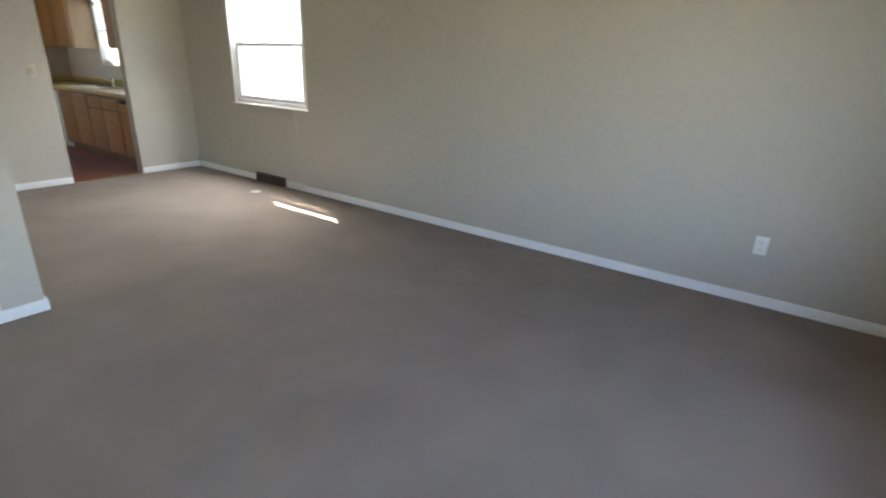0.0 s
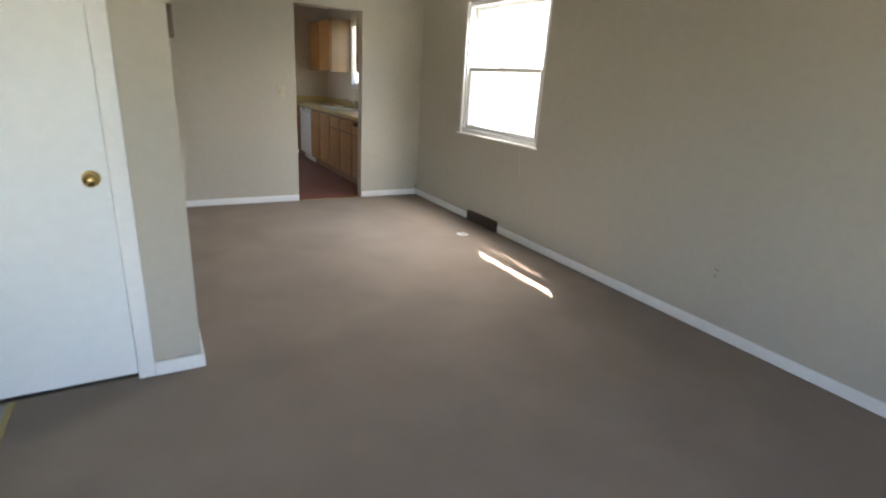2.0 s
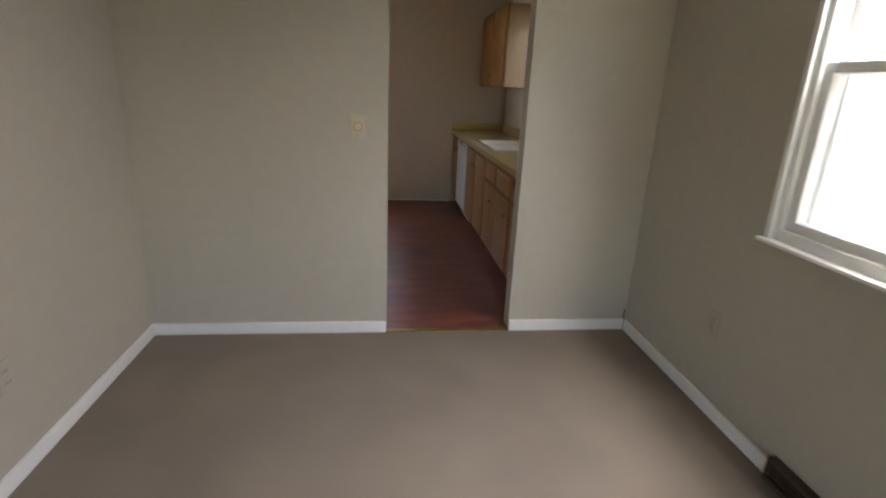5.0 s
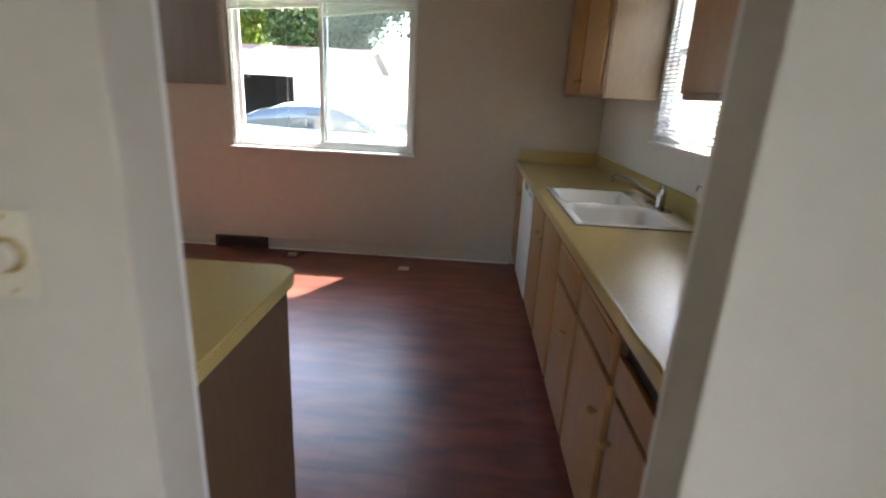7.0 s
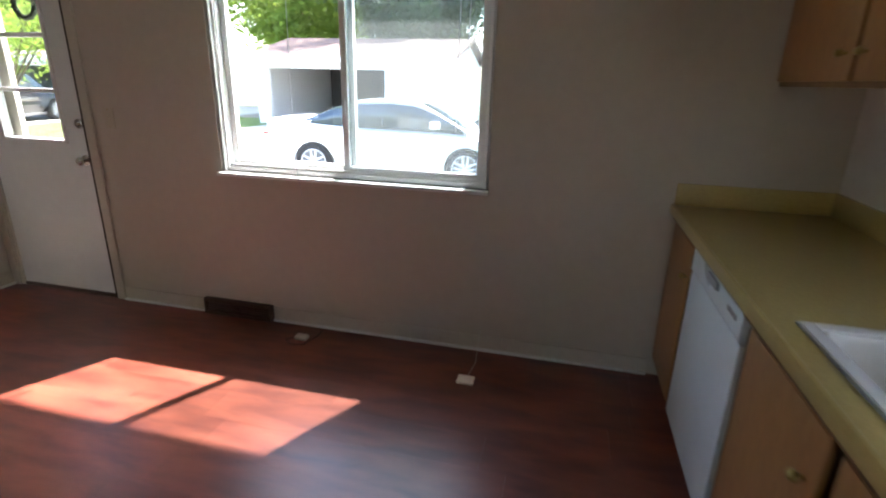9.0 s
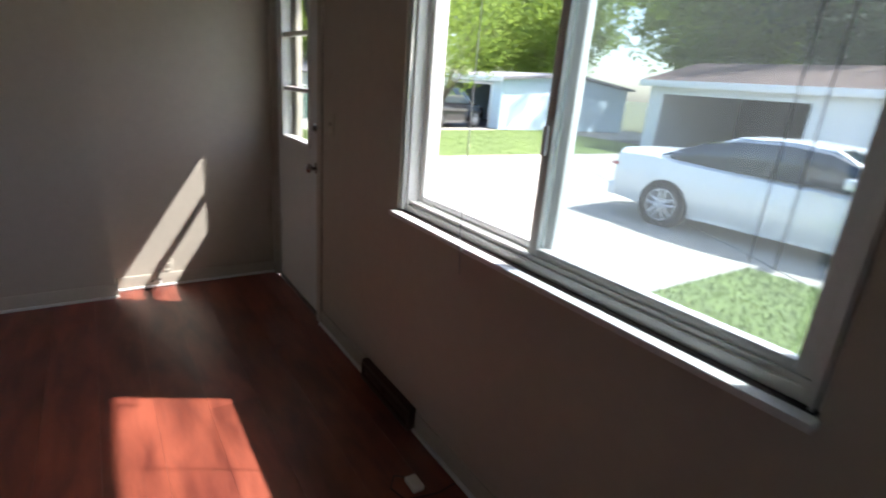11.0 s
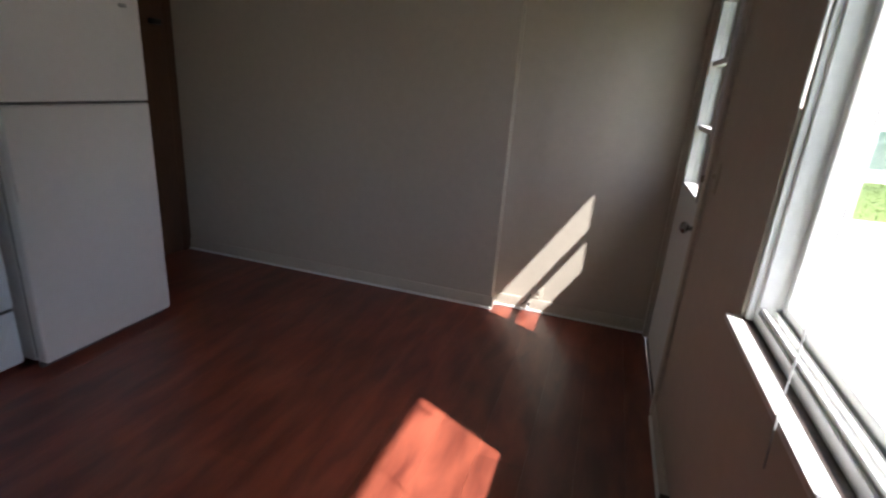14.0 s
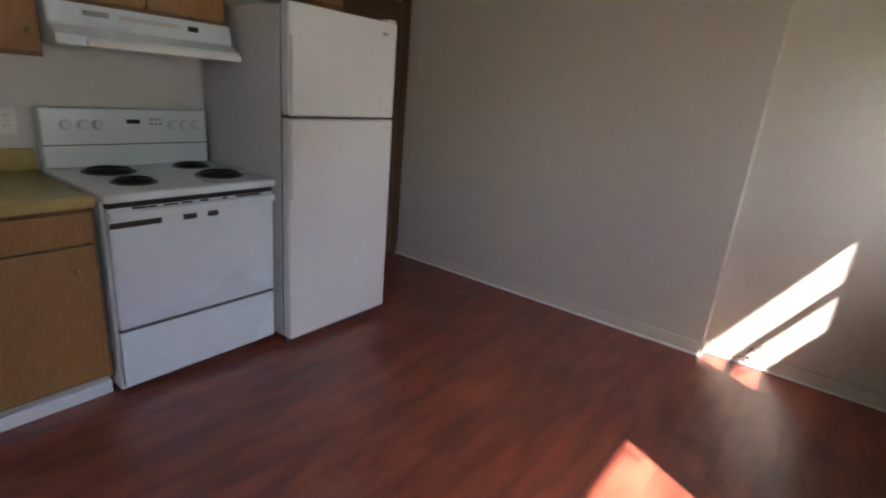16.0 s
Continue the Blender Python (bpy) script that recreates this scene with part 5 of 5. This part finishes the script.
# neighbour's houses
def house(name, x0, x1, y0, y1, h, label, wins, axis_face, rise=1.6, ridge="y", roof_m="roof_grey"):
    hs = thing(name, ((x0 + x1) / 2, (y0 + y1) / 2, GZ), label, "house")
    part("wall", box(x0, x1, y0, y1, GZ, GZ + h), "siding", hs)
    sided_wall(hs, "y", y0, y1, x0, -1, GZ + 0.3, GZ + h, "siding", 0.15)
    sided_wall(hs, "y", y0, y1, x1, 1, GZ + 0.3, GZ + h, "siding", 0.15)
    gable_roof(hs, x0, x1, y0, y1, GZ + h, rise, 0.4, roof_m, ridge)
    for p, q, lo, hi in wins:
        face, out = (x0, -1) if axis_face == "west" else (x1, 1)
        fx = face + out * 0.05
        w = part("window", box(min(face, fx), max(face, fx), p, q, lo, hi, 0.01), "white", hs)
        part("pane", box(fx + out * 0.002 - 0.004, fx + out * 0.002 + 0.004, p + 0.07, q - 0.07, lo + 0.07, hi - 0.07), "glass_house", w)
    return hs


house("house", 4.6, 13.0, -9.0, 6.0, 4.3, "white sided neighbouring house with small windows", [(1.9, 2.6, 0.95, 1.75), (0.1, 0.5, 0.75, 1.7)], "west")
house("house", -52.0, -42.5, 17.3, 25.3, 1.9, "white sided house beyond the green fence", [(18.6, 19.6, 0.5, 1.3)], "east", 1.6, "x")

# green slatted fence
fc = thing("fence", (-22.6, 12.0, GZ), "green chain-link fence with diagonal slats", "fence")
for i in range(14):
    y = 3.0 + i * 0.86
    part("post", cyl((-22.6, y, GZ - 0.1), (-22.6, y, GZ + 1.4), 0.035, n=10), "alloy", fc)
part("top_rail", cyl((-22.6, 3.0, GZ + 1.35), (-22.6, 14.2, GZ + 1.35), 0.025, n=10), "alloy", fc)
slat_bm = box(-0.012, 0.012, -0.05, 0.05, 0.0, 1.27)
for v in slat_bm.verts:
    v.co.y += (v.co.z - 0.63) * 0.7
fence_slat = mesh_from(slat_bm, "slat", "fence")
for i in range(150):
    ob = new("slat", fence_slat)
    ob.parent = fc
    ob.location = (random.uniform(-0.01, 0.01), -9.0 + i * 0.13 if i < 85 else -9.0 + (i - 85) * 0.13 + 0.065, 0.05)


# ---- vehicles ----
def lofted(sections, bm=None):
    """A skin over cross-sections, each a closed ring of the same number of points."""
    bm = bm or bmesh.new()
    rings = [[bm.verts.new(p) for p in s] for s in sections]
    n = len(rings[0])
    for a, b in zip(rings, rings[1:]):
        for i in range(n):
            j = (i + 1) % n
            bm.faces.new((a[i], a[j], b[j], b[i]))
    bm.faces.new(list(reversed(rings[0])))
    bm.faces.new(rings[-1])
    bmesh.ops.recalc_face_normals(bm, faces=bm.faces[:])
    return bm


def car_ring(x, half, z0, z1, tuck=0.88):
    """A body cross-section: narrow sill, full waist, rounded shoulder."""
    prof = [(half * tuck, z0), (half, z0 + (z1 - z0) * 0.35), (half, z0 + (z1 - z0) * 0.62), (half * 0.95, z0 + (z1 - z0) * 0.90), (half * 0.80, z1), (0.0, z1 + 0.012)]
    right = [(x, y, z) for y, z in prof]
    left = [(x, -y, z) for y, z in reversed(prof[:-1])]
    return right + left


def wheel(parent, x, y, r, w, side):
    wh = part("wheel", cyl((x, y - w / 2, r), (x, y + w / 2, r), r * 0.72, n=24), "gasket", parent)
    bm = bmesh.new()
    n = 28
    prof = [(r * 0.73, -w / 2), (r * 0.93, -w / 2), (r, -w * 0.32), (r, w * 0.32), (r * 0.93, w / 2), (r * 0.73, w / 2)]
    rings = [[bm.verts.new((x + q * math.cos(a), y + d, r + q * math.sin(a))) for q, d in prof] for a in np.linspace(0, 2 * math.pi, n, endpoint=False)]
    for i in range(n):
        a, b = rings[i], rings[(i + 1) % n]
        for k in range(6):
            j = (k + 1) % 6
            bm.faces.new((a[k], a[j], b[j], b[k]))
    bmesh.ops.recalc_face_normals(bm, faces=bm.faces[:])
    part("tyre", bm, "tyre", wh)
    rim = bmesh.new()
    yy = y + side * w * 0.42
    for k in range(5):
        a = 2 * math.pi * k / 5 + 0.3
        c, s = math.cos(a), math.sin(a)
        for q in (-1, 1):
            cyl((x + q * 0.025 * s, yy, r - q * 0.025 * c), (x + 0.69 * r * c + q * 0.05 * s, yy - side * 0.01, r + 0.69 * r * s - q * 0.05 * c), 0.034, 0.030, n=8, bm=rim)
    cyl((x, yy - side * 0.02, r), (x, yy + side * 0.012, r), 0.065, n=16, bm=rim)
    pts = [Vector((x + r * 0.70 * math.cos(a), yy, r + r * 0.70 * math.sin(a))) for a in np.linspace(0, 2 * math.pi, 25)]
    tube(pts, 0.02, 8, rim)
    part("rim", rim, "alloy", wh)


def vehicle(name, label, where, heading, paint, stations, cabin, wheels, r, half, clad):
    """A car built along +x, then set in place. stations: x, half width, low, high. cabin: x, half, low, high."""
    v = thing(name, (0, 0, 0), label, "car")
    body = part("body", lofted([car_ring(*s) for s in stations]), paint, v)
    part("cabin", lofted([car_ring(x, h, a, b, 1.0) for x, h, a, b in cabin]), "glass_car", v, "dark tinted windows")
    roof = [(x, h * 0.80, b - 0.03, b + 0.02) for x, h, a, b in cabin if b > max(q[3] for q in cabin) - 0.10]
    part("roof", lofted([car_ring(x, h, a, b, 1.0) for x, h, a, b in roof]), paint, v)
    low = cabin[0][2]
    hi = max(q[3] for q in cabin)
    tops = [q for q in cabin if q[3] > hi - 0.10]
    for s in (-1, 1):
        for a, b in ((cabin[0], tops[0]), (cabin[-1], tops[-1])):
            part("pillar", tube([Vector((a[0], s * a[1] * 0.98, a[2])), Vector((b[0], s * b[1] * 0.80, b[3] - 0.01))], 0.035, 8), paint, v)
        xm = (tops[0][0] + tops[-1][0]) / 2 - 0.1
        part("pillar", tube([Vector((xm, s * half * 0.965, low)), Vector((xm - 0.02, s * half * 0.73, hi - 0.03))], 0.03, 8), "gasket", v)
        part("side_roof_rail", tube([Vector((tops[0][0] - 0.05, s * tops[0][1] * 0.80, tops[0][3] - 0.01)), Vector((tops[-1][0], s * tops[-1][1] * 0.80, tops[-1][3] - 0.01))], 0.03, 8), paint, v)
        part("sill", box(wheels[0] + r, wheels[1] - r, s * half * 0.86 - 0.03, s * half * 0.86 + 0.05 * s + 0.03, 0.20, 0.30, 0.02), clad, v)
        for xx in (xm - 0.35, xm + 0.60):
            part("door_handle", box(xx - 0.09, xx + 0.09, min(s * half * 0.99, s * (half + 0.025)), max(s * half * 0.99, s * (half + 0.025)), low - 0.12, low - 0.09, 0.01), paint, v)
        part("mirror", box(tops[-1][0] + 0.25, tops[-1][0] + 0.42, min(s * (half - 0.02), s * (half + 0.17)), max(s * (half - 0.02), s * (half + 0.17)), low, low + 0.13, 0.03), paint, v)
        part("tail_lamp", box(stations[0][0] - 0.01, stations[0][0] + 0.12, min(s * half * 0.62, s * half * 0.93), max(s * half * 0.62, s * half * 0.93), low - 0.22, low - 0.17, 0.02), "red_lamp", v)
        for wx in wheels:
            # near-black disc painted in as the shaded gap around the tyre
            bm = cyl((wx, s * (half - 0.20), r), (wx, s * (half + 0.006), r), r * 1.13, n=28)
            part("wheel_well_shade", bm, "dark", v)
            wheel(v, wx, s * (half - 0.075), r, 0.215, s)
    part("rear_bumper", box(stations[0][0] - 0.04, stations[0][0] + 0.10, -half * 0.9, half * 0.9, 0.30, 0.52, 0.04), clad, v)
    part("number_plate", box(stations[0][0] - 0.048, stations[0][0] - 0.03, -0.16, 0.16, 0.55, 0.70, 0.004), "paper", v)
    v.location = where
    v.rotation_euler = (0, 0, heading)
    return v


sedan = [(-2.42, 0.74, 0.40, 0.98), (-2.34, 0.84, 0.30, 1.08), (-1.75, 0.90, 0.24, 1.11), (-1.3, 0.905, 0.22, 1.06), (0.0, 0.91, 0.22, 1.00), (1.0, 0.905, 0.22, 0.96), (1.6, 0.90, 0.24, 0.90), (2.15, 0.84, 0.28, 0.80), (2.40, 0.68, 0.36, 0.66)]
sedan_cabin = [(-1.62, 0.80, 1.02, 1.09), (-1.05, 0.80, 1.00, 1.33), (-0.55, 0.82, 0.98, 1.44), (0.05, 0.83, 0.98, 1.465), (0.52, 0.82, 0.98, 1.42), (0.98, 0.80, 0.96, 1.22), (1.42, 0.78, 0.94, 0.98)]
vehicle("sedan", "silver-white four-door sedan parked on the driveway", (-4.36, 10.78, GZ), radians(5), "car", sedan, sedan_cabin, (-1.42, 1.40), 0.335, 0.905, "car")
suv = [(-2.30, 0.80, 0.45, 1.05), (-2.22, 0.90, 0.36, 1.12), (-1.5, 0.94, 0.30, 1.12), (0.0, 0.945, 0.28, 1.10), (1.0, 0.94, 0.28, 1.08), (1.7, 0.92, 0.30, 1.05), (2.2, 0.86, 0.34, 0.95), (2.32, 0.74, 0.42, 0.80)]
suv_cabin = [(-2.25, 0.84, 1.08, 1.14), (-2.10, 0.84, 1.08, 1.68), (-1.4, 0.86, 1.08, 1.76), (-0.2, 0.87, 1.08, 1.77), (0.45, 0.86, 1.08, 1.70), (0.95, 0.84, 1.06, 1.38), (1.30, 0.82, 1.05, 1.09)]
vehicle("suv", "black sport utility vehicle parked by blue garage", (-21.7, 16.2, GZ), radians(108), "suv", suv, suv_cabin, (-1.38, 1.40), 0.36, 0.945, "gasket")


# ---- trees ----
def tree(name, x, y, h, spread, seed, leaf, clumps, per, label, lean=0.0, leaf_size=0.17):
    """Tapered trunk with limbs, and a crown of many small leaves in uneven clumps."""
    rnd = random.Random(seed)
    t = thing(name, (x, y, GZ), label, "tree")
    bm = bmesh.new()
    fork = h * 0.22
    r0 = h * 0.010
    cyl((x, y, GZ - 0.1), (x + lean * 0.3, y, GZ + fork), r0 * 1.25, r0, n=10, bm=bm)
    tips = []
    for i in range(9):
        a = i * 2.4 + rnd.uniform(-0.4, 0.4)
        p = Vector((x + lean * 0.3, y, GZ + fork * rnd.uniform(0.75, 1.0)))
        q = p + Vector((math.cos(a) * spread * 0.42, math.sin(a) * spread * 0.42, h * rnd.uniform(0.18, 0.36)))
        s = q + Vector((math.cos(a + 0.4) * spread * 0.35, math.sin(a + 0.4) * spread * 0.35, h * rnd.uniform(0.10, 0.28)))
        u = q + Vector((math.cos(a - 0.7) * spread * 0.30, math.sin(a - 0.7) * spread * 0.30, h * rnd.uniform(0.05, 0.2)))
        cyl(p, q, r0 * 0.55, r0 * 0.32, n=7, bm=bm)
        cyl(q, s, r0 * 0.32, r0 * 0.08, n=6, bm=bm)
        cyl(q, u, r0 * 0.26, r0 * 0.07, n=6, bm=bm)
        tips += [q, s, u, (q + s) / 2, (q + u) / 2, (p + q) / 2, p * 0.3 + q * 0.7]
    top = Vector((x + lean, y, GZ + h * 0.9))
    cyl((x + lean * 0.3, y, GZ + fork), top, r0 * 0.8, r0 * 0.1, n=8, bm=bm)
    tips += [top, Vector((x + lean * 0.7, y, GZ + h * 0.65)), Vector((x + lean * 0.5, y, GZ + h * 0.5))]
    part("trunk", bm, "bark", t)
    verts, faces = [], []
    for c in range(clumps):
        base = tips[c % len(tips)] + Vector((rnd.gauss(0, 1), rnd.gauss(0, 1), rnd.gauss(0, 0.8))) * spread * 0.13
        rad = spread * rnd.uniform(0.07, 0.16)
        for k in range(per):
            d = Vector((rnd.gauss(0, 1), rnd.gauss(0, 1), rnd.gauss(0, 0.75))) * rad * 0.6
            p = base + d
            s = rnd.uniform(0.5, 1.2) * leaf_size
            e1 = Vector((rnd.uniform(-1, 1), rnd.uniform(-1, 1), rnd.uniform(-1, 1))).normalized()
            e2 = e1.orthogonal().normalized()
            n0 = len(verts)
            verts += [p - e1 * s, p + e2 * s * 0.5, p + e1 * s, p - e2 * s * 0.5]
            faces.append((n0, n0 + 1, n0 + 2, n0 + 3))
    me = bpy.data.meshes.new("crown")
    me.from_pydata([tuple(v) for v in verts], [], faces)
    me.materials.append(M[leaf])
    ob = new("crown", me)
    ob.parent = t
    ob.location = (-x, -y, -GZ)
    return t


tree("tree", -16.4, 12.6, 6.5, 3.0, 3, "leaf", 190, 42, "young tree with fresh yellow-green spring leaves", 0.2, 0.055)
tree("tree", -17.5, 31.5, 13.0, 6.5, 5, "leaf", 360, 120, "tall light green tree behind garages")
tree("tree", -9.5, 31.0, 14.0, 7.0, 7, "leaf_dark", 370, 120, "tall dense dark green tree behind garages")
tree("tree", 0.0, 31.0, 13.0, 6.0, 9, "leaf_dark", 320, 110, "tall dark green tree behind the driveway")
tree("tree", -33.0, 33.0, 13.0, 6.5, 11, "leaf", 340, 110, "broad light green tree behind blue garage")
tree("tree", -40.0, 33.0, 15.0, 7.5, 13, "leaf", 340, 110, "broad light green tree in the distance")
tree("tree", -50.0, 22.0, 13.0, 7.0, 15, "leaf", 320, 100, "broad light green tree behind white house")
tree("tree", -46.0, 6.0, 12.0, 6.5, 17, "leaf", 320, 100, "broad light green tree behind the fence")
# ---- kitchen floor planks, laid across the room ----
y = 0.022
rows_of = random.Random(4)
while y < K:
    x = CX - rows_of.uniform(0.0, 1.0)
    while x < 0.0:
        a, b = max(x, CX - 0.01), min(x + PL, 0.0)
        w = min(PW, K - y)
        if b - a > 0.02 and w > 0.02:
            bm = box(a + 0.0003, b - 0.0003, y + 0.0003, y + w - 0.0003, -0.0105, 0.0)
            part("plank", bm, "plank", sub)
        x += PL
    y += PW
